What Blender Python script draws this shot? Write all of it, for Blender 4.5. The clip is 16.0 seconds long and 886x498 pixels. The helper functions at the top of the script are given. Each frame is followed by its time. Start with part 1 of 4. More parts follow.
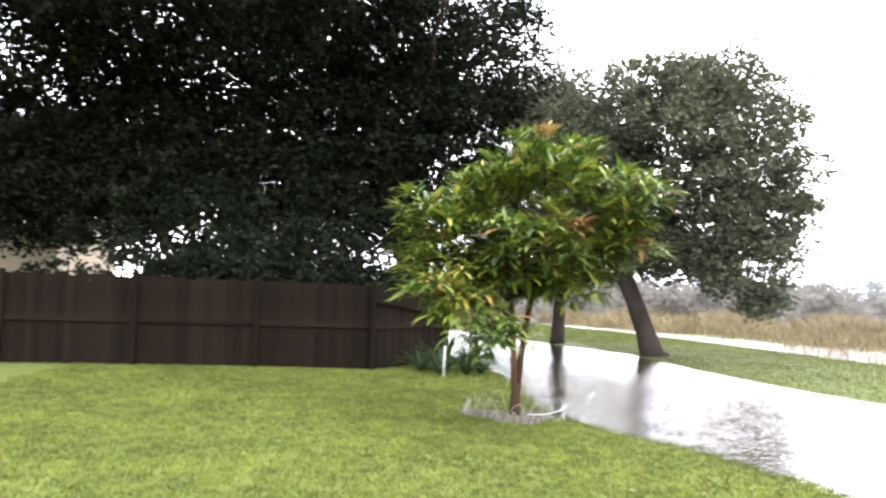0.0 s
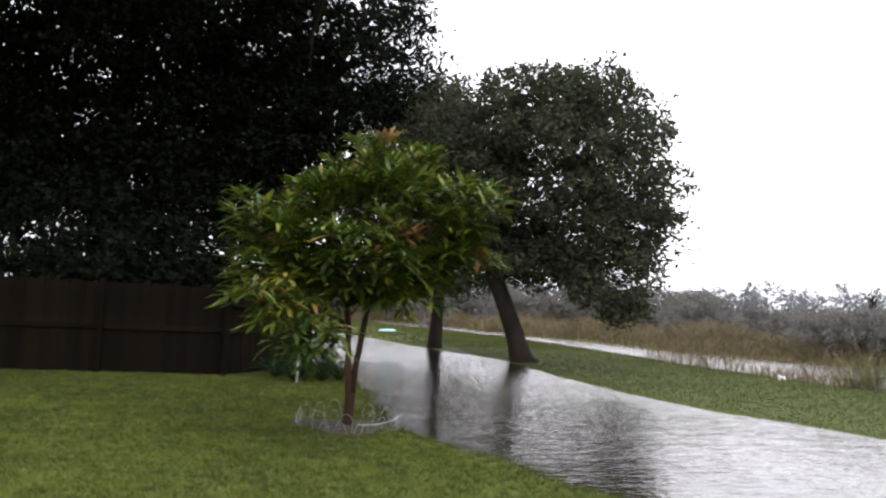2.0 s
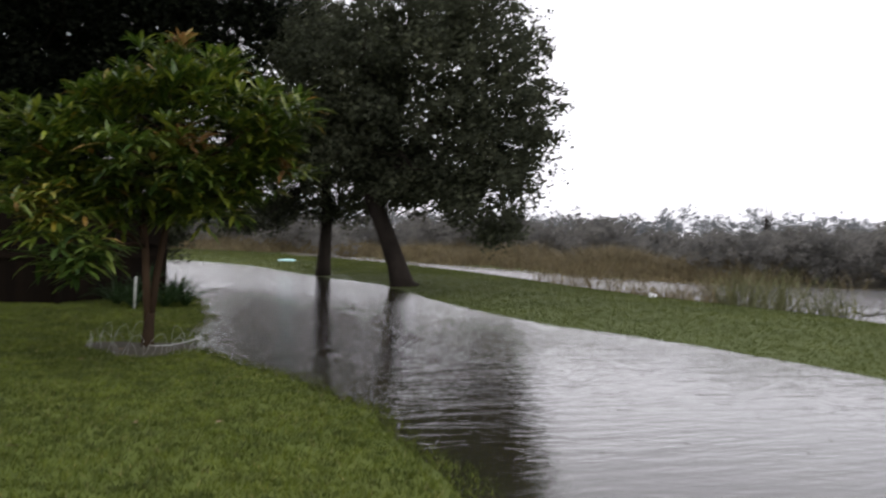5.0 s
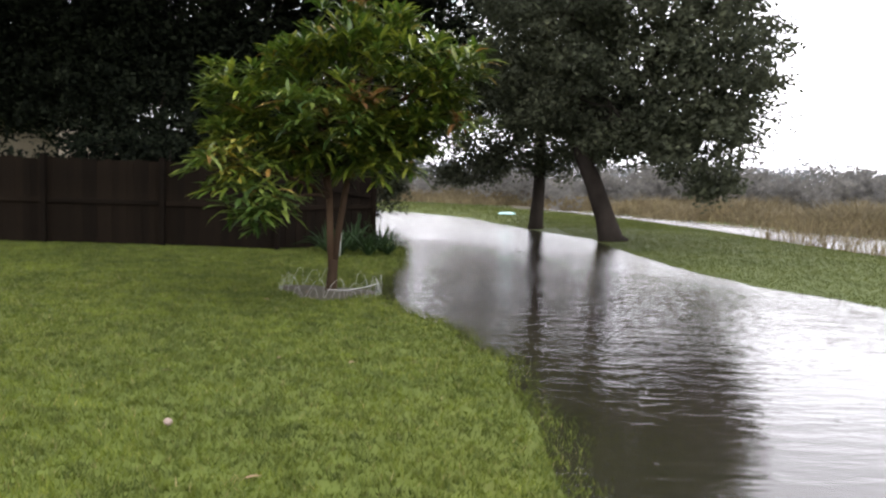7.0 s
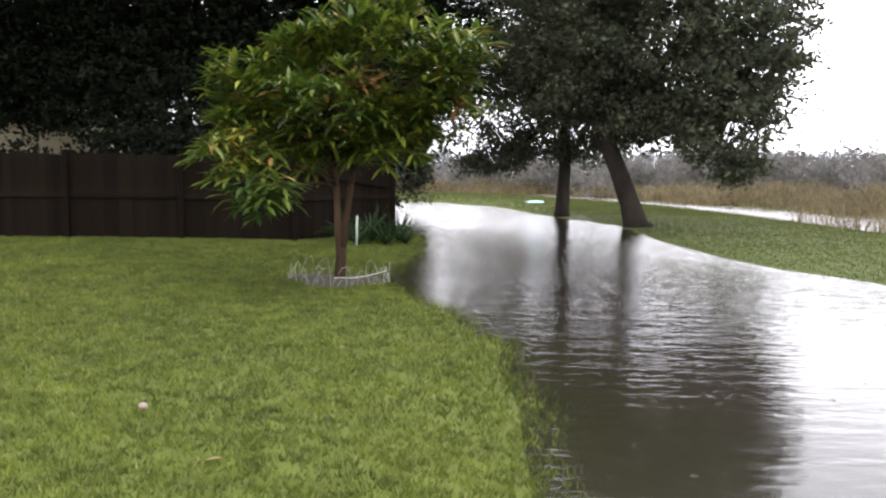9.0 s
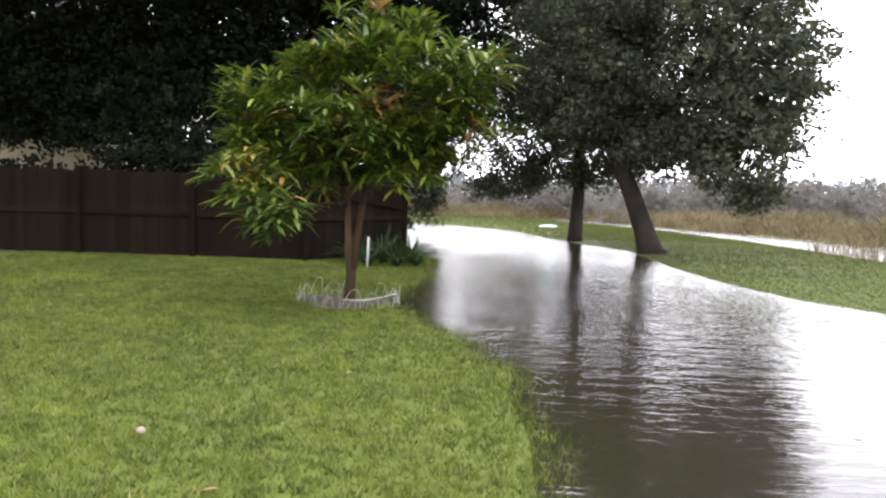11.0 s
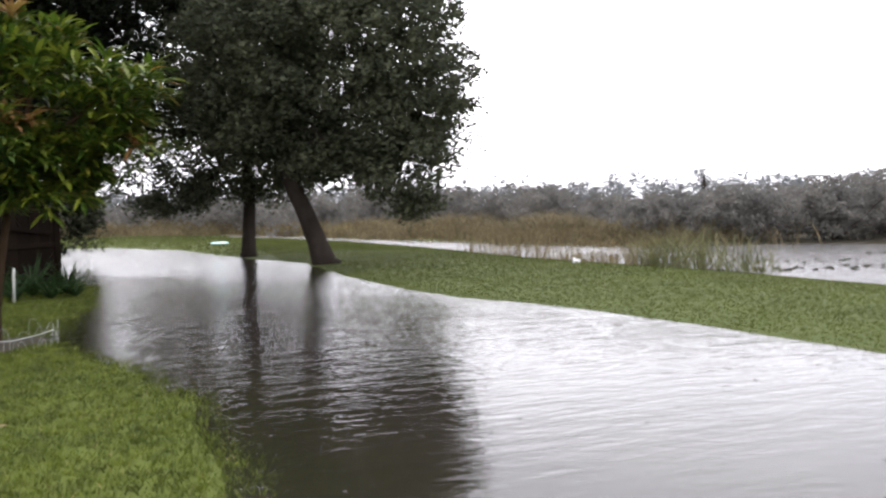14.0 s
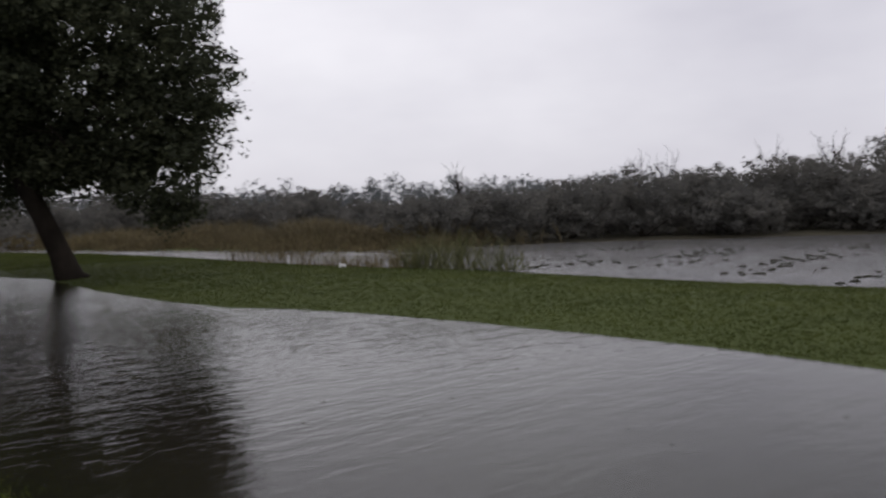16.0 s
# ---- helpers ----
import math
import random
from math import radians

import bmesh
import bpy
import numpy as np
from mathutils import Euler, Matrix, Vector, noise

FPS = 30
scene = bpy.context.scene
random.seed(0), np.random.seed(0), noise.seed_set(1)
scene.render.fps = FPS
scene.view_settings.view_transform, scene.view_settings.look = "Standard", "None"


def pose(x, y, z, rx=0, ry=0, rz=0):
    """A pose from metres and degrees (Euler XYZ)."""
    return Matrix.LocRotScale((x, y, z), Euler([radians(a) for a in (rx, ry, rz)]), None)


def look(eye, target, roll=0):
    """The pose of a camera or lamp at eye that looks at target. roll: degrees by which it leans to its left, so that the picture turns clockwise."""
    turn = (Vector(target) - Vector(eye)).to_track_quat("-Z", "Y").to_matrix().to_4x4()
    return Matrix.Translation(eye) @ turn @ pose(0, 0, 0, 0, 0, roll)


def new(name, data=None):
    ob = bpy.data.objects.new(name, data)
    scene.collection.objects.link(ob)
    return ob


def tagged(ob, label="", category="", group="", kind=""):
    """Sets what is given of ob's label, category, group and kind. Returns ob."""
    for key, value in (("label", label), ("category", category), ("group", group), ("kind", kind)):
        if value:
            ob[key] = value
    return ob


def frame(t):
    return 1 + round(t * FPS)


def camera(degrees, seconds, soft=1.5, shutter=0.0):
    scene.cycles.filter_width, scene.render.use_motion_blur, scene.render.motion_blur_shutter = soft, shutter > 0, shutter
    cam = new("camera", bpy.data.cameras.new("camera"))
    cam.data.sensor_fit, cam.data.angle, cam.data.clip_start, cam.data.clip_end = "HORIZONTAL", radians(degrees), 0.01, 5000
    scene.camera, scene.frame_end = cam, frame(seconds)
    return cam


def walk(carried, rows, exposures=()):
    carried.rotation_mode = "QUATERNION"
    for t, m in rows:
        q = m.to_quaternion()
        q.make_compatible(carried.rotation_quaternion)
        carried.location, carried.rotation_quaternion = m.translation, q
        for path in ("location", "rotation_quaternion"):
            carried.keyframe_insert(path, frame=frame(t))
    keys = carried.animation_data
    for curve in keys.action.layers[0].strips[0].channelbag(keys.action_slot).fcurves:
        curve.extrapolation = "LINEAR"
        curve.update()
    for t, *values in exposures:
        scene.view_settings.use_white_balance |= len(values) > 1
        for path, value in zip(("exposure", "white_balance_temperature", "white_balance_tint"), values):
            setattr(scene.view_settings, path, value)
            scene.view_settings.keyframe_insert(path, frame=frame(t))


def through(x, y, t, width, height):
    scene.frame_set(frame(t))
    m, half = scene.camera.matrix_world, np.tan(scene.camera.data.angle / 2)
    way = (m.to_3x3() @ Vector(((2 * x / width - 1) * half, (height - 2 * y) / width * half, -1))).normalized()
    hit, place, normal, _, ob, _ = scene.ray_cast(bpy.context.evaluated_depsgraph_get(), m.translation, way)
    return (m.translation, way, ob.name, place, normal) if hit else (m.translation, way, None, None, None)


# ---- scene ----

# ---- camera ----
cam = camera(58.0, 16.0, soft=2.4, shutter=0.5)
# seconds, eye, heading to the left, tilt up, lean
ROWS = [
    (0, -3.409, 0.063, 1.651, -5.18, 3.18, 1.75),
    (0.5, -3.308, 0.095, 1.737, -9.24, 2.42, 0.10),
    (0.7, -3.188, 0.189, 1.731, -10.74, 2.60, -0.62),
    (1, -3.001, 0.101, 1.736, -12.13, 4.68, 2.27),
    (1.5, -2.751, 0.131, 1.792, -12.17, 2.99, -0.52),
    (2, -2.480, 0.083, 1.778, -11.93, 3.52, 2.73),
    (2.5, -2.185, 0.096, 1.714, -17.47, 0.03, 0.86),
    (3, -1.874, 0.180, 1.747, -24.04, 2.64, 1.45),
    (5.5, -0.450, 0.131, 1.557, -10.43, -2.76, 0.71),
    (6, -0.182, 0.155, 1.558, -4.07, -4.39, 0.20),
    (6.5, -0.008, 0.096, 1.554, -2.66, -5.56, 2.23),
    (7, 0.155, 0.079, 1.576, 0.21, -4.87, 1.79),
    (7.5, 0.383, 0.041, 1.515, 1.45, -5.62, 0.38),
    (8, 0.450, 0.026, 1.479, 2.22, -6.25, 1.98),
    (8.5, 0.544, 0.085, 1.505, 2.74, -5.88, 0.46),
    (11, 0.538, 0.322, 1.505, 3.72, -3.94, 1.61),
    (11.5, 0.464, 0.310, 1.518, 1.79, -3.29, 2.28),
    (12, 0.427, 0.287, 1.500, 1.90, -3.41, 2.73),
    (12.5, 0.437, 0.294, 1.507, 0.27, -2.57, 2.21),
    (13, 0.502, 0.308, 1.522, -6.98, -1.04, -0.93),
    (13.5, 0.567, 0.324, 1.538, -15.39, -3.07, -0.82),
    (14, 0.502, 0.306, 1.535, -19.38, -2.90, -0.95),
    (14.5, 0.441, 0.290, 1.560, -22.42, -2.23, -1.91),
    (15, 0.383, 0.296, 1.559, -25.21, -3.56, -2.54),
    (15.5, 0.329, 0.279, 1.530, -31.5, -3.24, -2.3),
    (16, 0.330, 0.245, 1.538, -36.42, -2.89, -1.84),
]


def eye_pose(x, y, z, yaw, pitch, roll):
    a, b = radians(yaw), radians(pitch)
    ahead = Vector((-math.sin(a) * math.cos(b), math.cos(a) * math.cos(b), math.sin(b)))
    return look((x, y, z), Vector((x, y, z)) + 10 * ahead, roll)


EXPOSURES = [(0, 2.1), (0.5, 1.35), (1.0, 0.75), (1.5, 0.35), (2.0, 0.25), (2.5, 0.1), (3.0, -1.05), (5.5, 0.0), (6.0, 0.35), (7.0, 0.65),
             (8.5, 0.8), (11.0, 1.17), (12.5, 0.95), (13.0, 0.75), (13.5, 0.6), (14.0, 0.45), (14.5, -1.05), (15.0, -1.25), (16.0, -1.45)]
walk(cam, [(t, eye_pose(*p)) for t, *p in ROWS], EXPOSURES)

# ---- sky and sun: rain-grey overcast ----
SUN_UP, SUN_TURN = radians(52), radians(-30)
world = bpy.data.worlds.new("overcast_sky")
scene.world = world
world.use_nodes = True
wn, wl = world.node_tree.nodes, world.node_tree.links
wn.clear()
sky = wn.new("ShaderNodeTexSky")
sky.sky_type, sky.sun_disc = "NISHITA", False
sky.sun_elevation, sky.sun_rotation = SUN_UP, SUN_TURN
dim = wn.new("ShaderNodeVectorMath")
dim.operation = "SCALE"
dim.inputs["Scale"].default_value = 0.1
wl.new(sky.outputs[0], dim.inputs[0])
co = wn.new("ShaderNodeTexCoord")
stretch = wn.new("ShaderNodeMapping")
stretch.inputs["Scale"].default_value = (1.0, 1.0, 2.6)
wl.new(co.outputs["Generated"], stretch.inputs[0])
clouds = wn.new("ShaderNodeTexNoise")
clouds.inputs["Scale"].default_value, clouds.inputs["Detail"].default_value, clouds.inputs["Roughness"].default_value = 1.7, 5.0, 0.5
wl.new(stretch.outputs[0], clouds.inputs["Vector"])
ramp = wn.new("ShaderNodeValToRGB")
ramp.color_ramp.elements[0].position, ramp.color_ramp.elements[0].color = 0.3, (1.74, 1.70, 1.90, 1)
ramp.color_ramp.elements[1].position, ramp.color_ramp.elements[1].color = 0.7, (2.5, 2.45, 2.6, 1)
wl.new(clouds.outputs[0], ramp.inputs[0])
over = wn.new("ShaderNodeMix")
over.data_type = "RGBA"
over.inputs["Factor"].default_value = 0.9
wl.new(dim.outputs[0], over.inputs["A"])
wl.new(ramp.outputs[0], over.inputs["B"])
# an overcast sky is brightest overhead
split = wn.new("ShaderNodeSeparateXYZ")
wl.new(co.outputs["Generated"], split.inputs[0])
rise = wn.new("ShaderNodeMapRange")
rise.inputs["From Min"].default_value, rise.inputs["From Max"].default_value = 0.0, 1.0
rise.inputs["To Min"].default_value, rise.inputs["To Max"].default_value = 1.0, 1.35
wl.new(split.outputs["Z"], rise.inputs["Value"])
lit = wn.new("ShaderNodeVectorMath")
lit.operation = "SCALE"
wl.new(over.outputs["Result"], lit.inputs[0])
wl.new(rise.outputs["Result"], lit.inputs["Scale"])
back = wn.new("ShaderNodeBackground")
wl.new(lit.outputs[0], back.inputs[0])
wl.new(back.outputs[0], wn.new("ShaderNodeOutputWorld").inputs[0])

sun = new("sun", bpy.data.lights.new("sun", "SUN"))
sun.data.energy, sun.data.angle, sun.data.color = 0.7, radians(40), (1.0, 0.98, 0.95)
sun.matrix_world = look((math.sin(SUN_TURN) * 20, math.cos(SUN_TURN) * 20, math.tan(SUN_UP) * 20), (0, 0, 0))


# ---- materials ----
class Nodes:
    """A principled material with short ways to add noise, mixing and relief."""

    def __init__(self, name, rough=0.8, spec=0.4):
        self.m = bpy.data.materials.new(name)
        self.m.use_nodes = True
        self.t = self.m.node_tree
        self.bsdf = self.t.nodes["Principled BSDF"]
        self.bsdf.inputs["Roughness"].default_value = rough
        self.bsdf.inputs["Specular IOR Level"].default_value = spec

    def add(self, kind, **inputs):
        n = self.t.nodes.new(kind)
        for k, v in inputs.items():
            n.inputs[k].default_value = v
        return n

    def link(self, a, b):
        self.t.links.new(a, b)

    def where(self, scale=(1, 1, 1), space="Object"):
        c, m = self.add("ShaderNodeTexCoord"), self.add("ShaderNodeMapping")
        m.inputs["Scale"].default_value = scale
        self.link(c.outputs[space], m.inputs[0])
        return m.outputs[0]

    def noise(self, scale, detail=4.0, stretch=(1, 1, 1), rough=0.55, space="Object"):
        n = self.add("ShaderNodeTexNoise", Scale=scale, Detail=detail, Roughness=rough)
        self.link(self.where(stretch, space), n.inputs["Vector"])
        return n.outputs[0]

    def ramp(self, value, stops):
        r = self.add("ShaderNodeValToRGB")
        e = r.color_ramp.elements
        while len(e) < len(stops):
            e.new(0.5)
        for el, (p, c) in zip(e, stops):
            el.position, el.color = p, (*c, 1)
        self.link(value, r.inputs[0])
        return r.outputs[0]

    def mix(self, fac, a, b, how="MIX"):
        n = self.add("ShaderNodeMix")
        n.data_type, n.blend_type = "RGBA", how
        for v, key in ((fac, "Factor"), (a, "A"), (b, "B")):
            if isinstance(v, (int, float)):
                n.inputs[key].default_value = v
            elif isinstance(v, tuple):
                n.inputs[key].default_value = (*v, 1)
            else:
                self.link(v, n.inputs[key])
        return n.outputs["Result"]

    def colour(self, c):
        if isinstance(c, tuple):
            self.bsdf.inputs["Base Color"].default_value = (*c, 1)
        else:
            self.link(c, self.bsdf.inputs["Base Color"])
        return self

    def relief(self, height, strength=0.4, distance=0.02):
        b = self.add("ShaderNodeBump", Strength=strength, Distance=distance)
        self.link(height, b.inputs["Height"])
        self.link(b.outputs[0], self.bsdf.inputs["Normal"])
        return self


def leaf_material(name, dark, mid, light, rough=0.45, spec=0.4, through=0.25, odd=None, mottle=0.0):
    """Leaves that differ one from another; some light comes through them."""
    n = Nodes(name, rough, spec)
    rnd = n.add("ShaderNodeNewGeometry").outputs["Random Per Island"]
    stops = [(0.0, dark), (0.5, mid), (0.965, light)]
    if odd:
        stops.append((0.996, odd))
    c = n.ramp(rnd, stops)
    patch = n.ramp(n.noise(0.7, 2.0), [(0.3, (0.72, 0.74, 0.72)), (0.7, (1.2, 1.18, 1.1))])
    c = n.mix(1.0, c, patch, "MULTIPLY")
    if mottle:
        fine = n.ramp(n.noise(5.0, 4.0), [(0.35, (1 - mottle,) * 3), (0.68, (1 + mottle, 1 + 0.9 * mottle, 1 + 0.5 * mottle))])
        c = n.mix(1.0, c, fine, "MULTIPLY")
    n.colour(c)
    tr = n.add("ShaderNodeBsdfTranslucent")
    n.link(c, tr.inputs[0])
    mx = n.add("ShaderNodeMixShader", Fac=through)
    n.link(n.bsdf.outputs[0], mx.inputs[1])
    n.link(tr.outputs[0], mx.inputs[2])
    n.link(mx.outputs[0], n.t.nodes["Material Output"].inputs[0])
    return n.m


def wood_material(name, dark, light, rough=0.85, grain=(14, 14, 1.2), relief=0.5):
    n = Nodes(name, rough, 0.05)
    g = n.noise(1.0, 6.0, grain, 0.65)
    stain = n.noise(1.6, 3.0)
    c = n.mix(g, dark, light)
    c = n.mix(n.ramp(stain, [(0.35, (0, 0, 0)), (0.75, (0.6, 0.6, 0.6))]), c, tuple(v * 0.45 for v in dark))
    info = n.add("ShaderNodeObjectInfo").outputs["Random"]
    c = n.mix(1.0, c, n.ramp(info, [(0.0, (0.7, 0.7, 0.7)), (1.0, (1.25, 1.2, 1.15))]), "MULTIPLY")
    return n.colour(c).relief(g, relief, 0.01).m


def plain_material(name, a, b, rough=0.6, scale=9.0, spec=0.4):
    n = Nodes(name, rough, spec)
    return n.colour(n.mix(n.noise(scale, 5.0), a, b)).relief(n.noise(scale * 6, 3.0), 0.15, 0.004).m


def water_material(name, deep, shallow, strength, scale, clear, rough=0.05, lee=None):
    """Murky water: half silt, half clear enough to show a shallow bottom, under one rippled face."""
    n = Nodes(name, rough, 0.5)
    n.bsdf.inputs["IOR"].default_value = 1.33
    n.colour(n.ramp(n.noise(0.6, 5.0), [(0.38, deep), (0.62, shallow)]))
    see = n.add("ShaderNodeBsdfPrincipled", Roughness=rough, IOR=1.33)
    see.inputs["Transmission Weight"].default_value = 1.0
    see.inputs["Base Color"].default_value = (0.55, 0.48, 0.38, 1)
    long = n.noise(scale, 2.0, (0.42, 1.3, 1.0), 0.5)
    short = n.noise(scale * 3.2, 2.5, (0.5, 1.3, 1.0), 0.55)
    drops = n.add("ShaderNodeTexVoronoi", Scale=3.1)
    n.link(n.where(), drops.inputs["Vector"])
    pock = n.ramp(drops.outputs["Distance"], [(0.02, (0.25, 0.25, 0.25)), (0.045, (1, 1, 1)), (0.07, (0.5, 0.5, 0.5))])
    calm = n.ramp(n.noise(0.16, 3.0, (1.0, 0.6, 1.0)), [(0.36, (0.4, 0.4, 0.4)), (0.64, (1, 1, 1))])
    h = n.mix(0.35, long, short)
    h = n.mix(1.0, h, calm, "MULTIPLY")
    if lee:
        # the wind reaches the far water; the near end lies calmer
        spot = n.add("ShaderNodeSeparateXYZ")
        n.link(n.where(), spot.inputs[0])
        gust = n.add("ShaderNodeMapRange")
        gust.inputs["From Min"].default_value, gust.inputs["From Max"].default_value = lee[0], lee[1]
        gust.inputs["To Min"].default_value, gust.inputs["To Max"].default_value = lee[2], 1.0
        n.link(spot.outputs["Y"], gust.inputs["Value"])
        h = n.mix(1.0, h, gust.outputs["Result"], "MULTIPLY")
    h = n.mix(0.05, h, pock)
    n.relief(h, strength, 0.05)
    bump = n.bsdf.inputs["Normal"].links[0].from_socket
    n.link(bump, see.inputs["Normal"])
    mx = n.add("ShaderNodeMixShader", Fac=clear)
    n.link(n.bsdf.outputs[0], mx.inputs[1])
    n.link(see.outputs[0], mx.inputs[2])
    n.link(mx.outputs[0], n.t.nodes["Material Output"].inputs[0])
    return n.m


GRASS = Nodes("lawn_soil", 0.95, 0.2)
base = GRASS.mix(GRASS.noise(0.9, 5.0), (0.05, 0.068, 0.010), (0.076, 0.096, 0.015))
base = GRASS.mix(GRASS.ramp(GRASS.noise(9.0, 6.0), [(0.45, (0, 0, 0)), (0.8, (0.45, 0.45, 0.45))]), base, (0.034, 0.046, 0.01))
base = GRASS.mix(GRASS.ramp(GRASS.noise(0.35, 3.0), [(0.5, (0, 0, 0)), (0.75, (0.5, 0.5, 0.5))]), base, (0.105, 0.11, 0.022))
deep = GRASS.add("ShaderNodeSeparateXYZ")
GRASS.link(GRASS.add("ShaderNodeNewGeometry").outputs["Position"], deep.inputs[0])
under = GRASS.add("ShaderNodeMapRange")
under.inputs["From Min"].default_value, under.inputs["From Max"].default_value = -0.14, 0.01
GRASS.link(deep.outputs["Z"], under.inputs["Value"])
silt = GRASS.mix(GRASS.noise(5.0, 5.0), (0.02, 0.017, 0.014), (0.042, 0.035, 0.028))
base = GRASS.mix(under.outputs["Result"], silt, base)
# the bank is rougher, darker grass than the mown lawn
bank_side = GRASS.add("ShaderNodeMapRange")
bank_side.inputs["From Min"].default_value, bank_side.inputs["From Max"].default_value = 2.2, 3.6
GRASS.link(deep.outputs["X"], bank_side.inputs["Value"])
base = GRASS.mix(bank_side.outputs["Result"], base, GRASS.mix(GRASS.noise(2.0, 5.0), (0.044, 0.06, 0.014), (0.062, 0.076, 0.02)))
# the marsh across the pond is dull and brown
for axis, lo, hi in (("X", 15.5, 17.5), ("Y", 45.0, 50.0)):
    past = GRASS.add("ShaderNodeMapRange")
    past.inputs["From Min"].default_value, past.inputs["From Max"].default_value = lo, hi
    GRASS.link(deep.outputs[axis], past.inputs["Value"])
    base = GRASS.mix(past.outputs["Result"], base, GRASS.mix(GRASS.noise(1.3, 5.0), (0.035, 0.032, 0.022), (0.07, 0.062, 0.038)))
GRASS = GRASS.colour(base).relief(GRASS.noise(28.0, 6.0), 0.14, 0.03).m
BLADES = leaf_material("grass_blades", (0.042, 0.063, 0.009), (0.078, 0.104, 0.015), (0.122, 0.145, 0.028), 0.6, 0.2, 0.3, (0.24, 0.21, 0.11), 0.4)
BANK_BLADES = leaf_material("bank_grass_blades", (0.05, 0.066, 0.016), (0.073, 0.09, 0.022), (0.095, 0.106, 0.032), 0.6, 0.1, 0.3)
MANGO = leaf_material("mango_leaf", (0.016, 0.036, 0.006), (0.058, 0.103, 0.012), (0.19, 0.22, 0.03), 0.36, 0.5, 0.3, (0.27, 0.14, 0.04), 0.3)
YELLOWED = leaf_material("yellowed_leaf", (0.16, 0.13, 0.015), (0.24, 0.19, 0.02), (0.2, 0.19, 0.04), 0.5, 0.3, 0.3)
FLUSH = leaf_material("copper_leaf_flush", (0.12, 0.06, 0.02), (0.2, 0.10, 0.035), (0.24, 0.16, 0.05), 0.5, 0.3, 0.3)
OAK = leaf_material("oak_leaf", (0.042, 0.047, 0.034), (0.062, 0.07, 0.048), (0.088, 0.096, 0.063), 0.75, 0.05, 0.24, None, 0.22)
# the same oak leaf with the yard's deep shade put into its colour
OAK_SHADED = leaf_material("shaded_oak_leaf", (0.0045, 0.006, 0.0045), (0.0085, 0.0115, 0.0075), (0.017, 0.021, 0.014), 0.75, 0.03, 0.08, None, 0.4)
# leaves across the pond, greyed and lightened in colour to stand for haze
SHRUB = leaf_material("hazed_shrub_leaf", (0.138, 0.134, 0.132), (0.154, 0.149, 0.144), (0.172, 0.164, 0.154), 0.9, 0.0, 0.45)
# rain haze over the tree line is put into this pale grey
FAR = leaf_material("hazed_far_leaf", (0.19, 0.2, 0.215), (0.2, 0.21, 0.225), (0.21, 0.222, 0.235), 0.9, 0.0, 0.45)
REED = leaf_material("reed_blades", (0.10, 0.08, 0.05), (0.14, 0.112, 0.068), (0.18, 0.155, 0.09), 0.7, 0.1, 0.25, None, 0.3)
REED_GREEN = leaf_material("green_reed_blades", (0.085, 0.092, 0.045), (0.11, 0.115, 0.055), (0.14, 0.14, 0.07), 0.6, 0.1, 0.25)
MARSH_GRASS = leaf_material("marsh_grass_blades", (0.1, 0.083, 0.052), (0.13, 0.108, 0.068), (0.165, 0.14, 0.09), 0.65, 0.1, 0.25, None, 0.3)
STRAP = leaf_material("strap_leaf", (0.012, 0.026, 0.009), (0.024, 0.046, 0.015), (0.05, 0.08, 0.03), 0.6, 0.15, 0.2)
BARK = wood_material("bark", (0.022, 0.018, 0.015), (0.055, 0.046, 0.038), 0.95, (6, 6, 1.5), 1.0)
MANGO_BARK = wood_material("young_bark", (0.028, 0.018, 0.011), (0.075, 0.05, 0.031), 0.9, (10, 10, 2), 0.7)
# well below the tone of weathered wood: tree shade is put into the colour
FENCE_WOOD = wood_material("shaded_weathered_wood", (0.0036, 0.0026, 0.0017), (0.0125, 0.009, 0.0058), 0.92)
WIRE = plain_material("chipped_white_wire", (0.18, 0.19, 0.16), (0.46, 0.47, 0.43), 0.5, 30)
STUCCO = plain_material("tan_stucco", (0.2, 0.165, 0.115), (0.27, 0.23, 0.165), 0.9, 4)
ROOFING = plain_material("pale_roofing", (0.5, 0.5, 0.52), (0.66, 0.66, 0.68), 0.6, 3)
FLOOD = water_material("flood_water", (0.012, 0.0105, 0.010), (0.02, 0.017, 0.015), 1.7, 2.9, 0.45, 0.08, (4.0, 13.0, 0.2))
POND = water_material("pond_water", (0.10, 0.098, 0.095), (0.14, 0.135, 0.13), 1.7, 4.0, 0.05, 0.16)


# ---- builders ----
def poly_mesh(name, faces):
    """A mesh from an array of separate faces: count x corners x 3."""
    faces = np.asarray(faces, np.float32)
    n, k = faces.shape[:2]
    me = bpy.data.meshes.new(name)
    me.vertices.add(n * k)
    me.vertices.foreach_set("co", faces.ravel())
    me.loops.add(n * k)
    me.loops.foreach_set("vertex_index", np.arange(n * k, dtype=np.int32))
    me.polygons.add(n)
    me.polygons.foreach_set("loop_start", np.arange(0, n * k, k, dtype=np.int32))
    me.update(calc_edges=True)
    me.validate()
    return me


def finish(bm, name):
    me = bpy.data.meshes.new(name)
    bm.to_mesh(me)
    bm.free()
    return me


def part(name, shape, material, parent=None, label=""):
    """Links a bmesh or a mesh as one object under a thing or a part."""
    me = finish(shape, name) if isinstance(shape, bmesh.types.BMesh) else shape
    if not me.materials:
        me.materials.append(material)
    ob = new(name, me)
    ob.parent = parent
    return tagged(ob, label)


def thing(name, place, label, category, group="", kind=""):
    e = new(name)
    e.empty_display_size = 0.2
    e.location = place
    return tagged(e, label, category, group, kind)


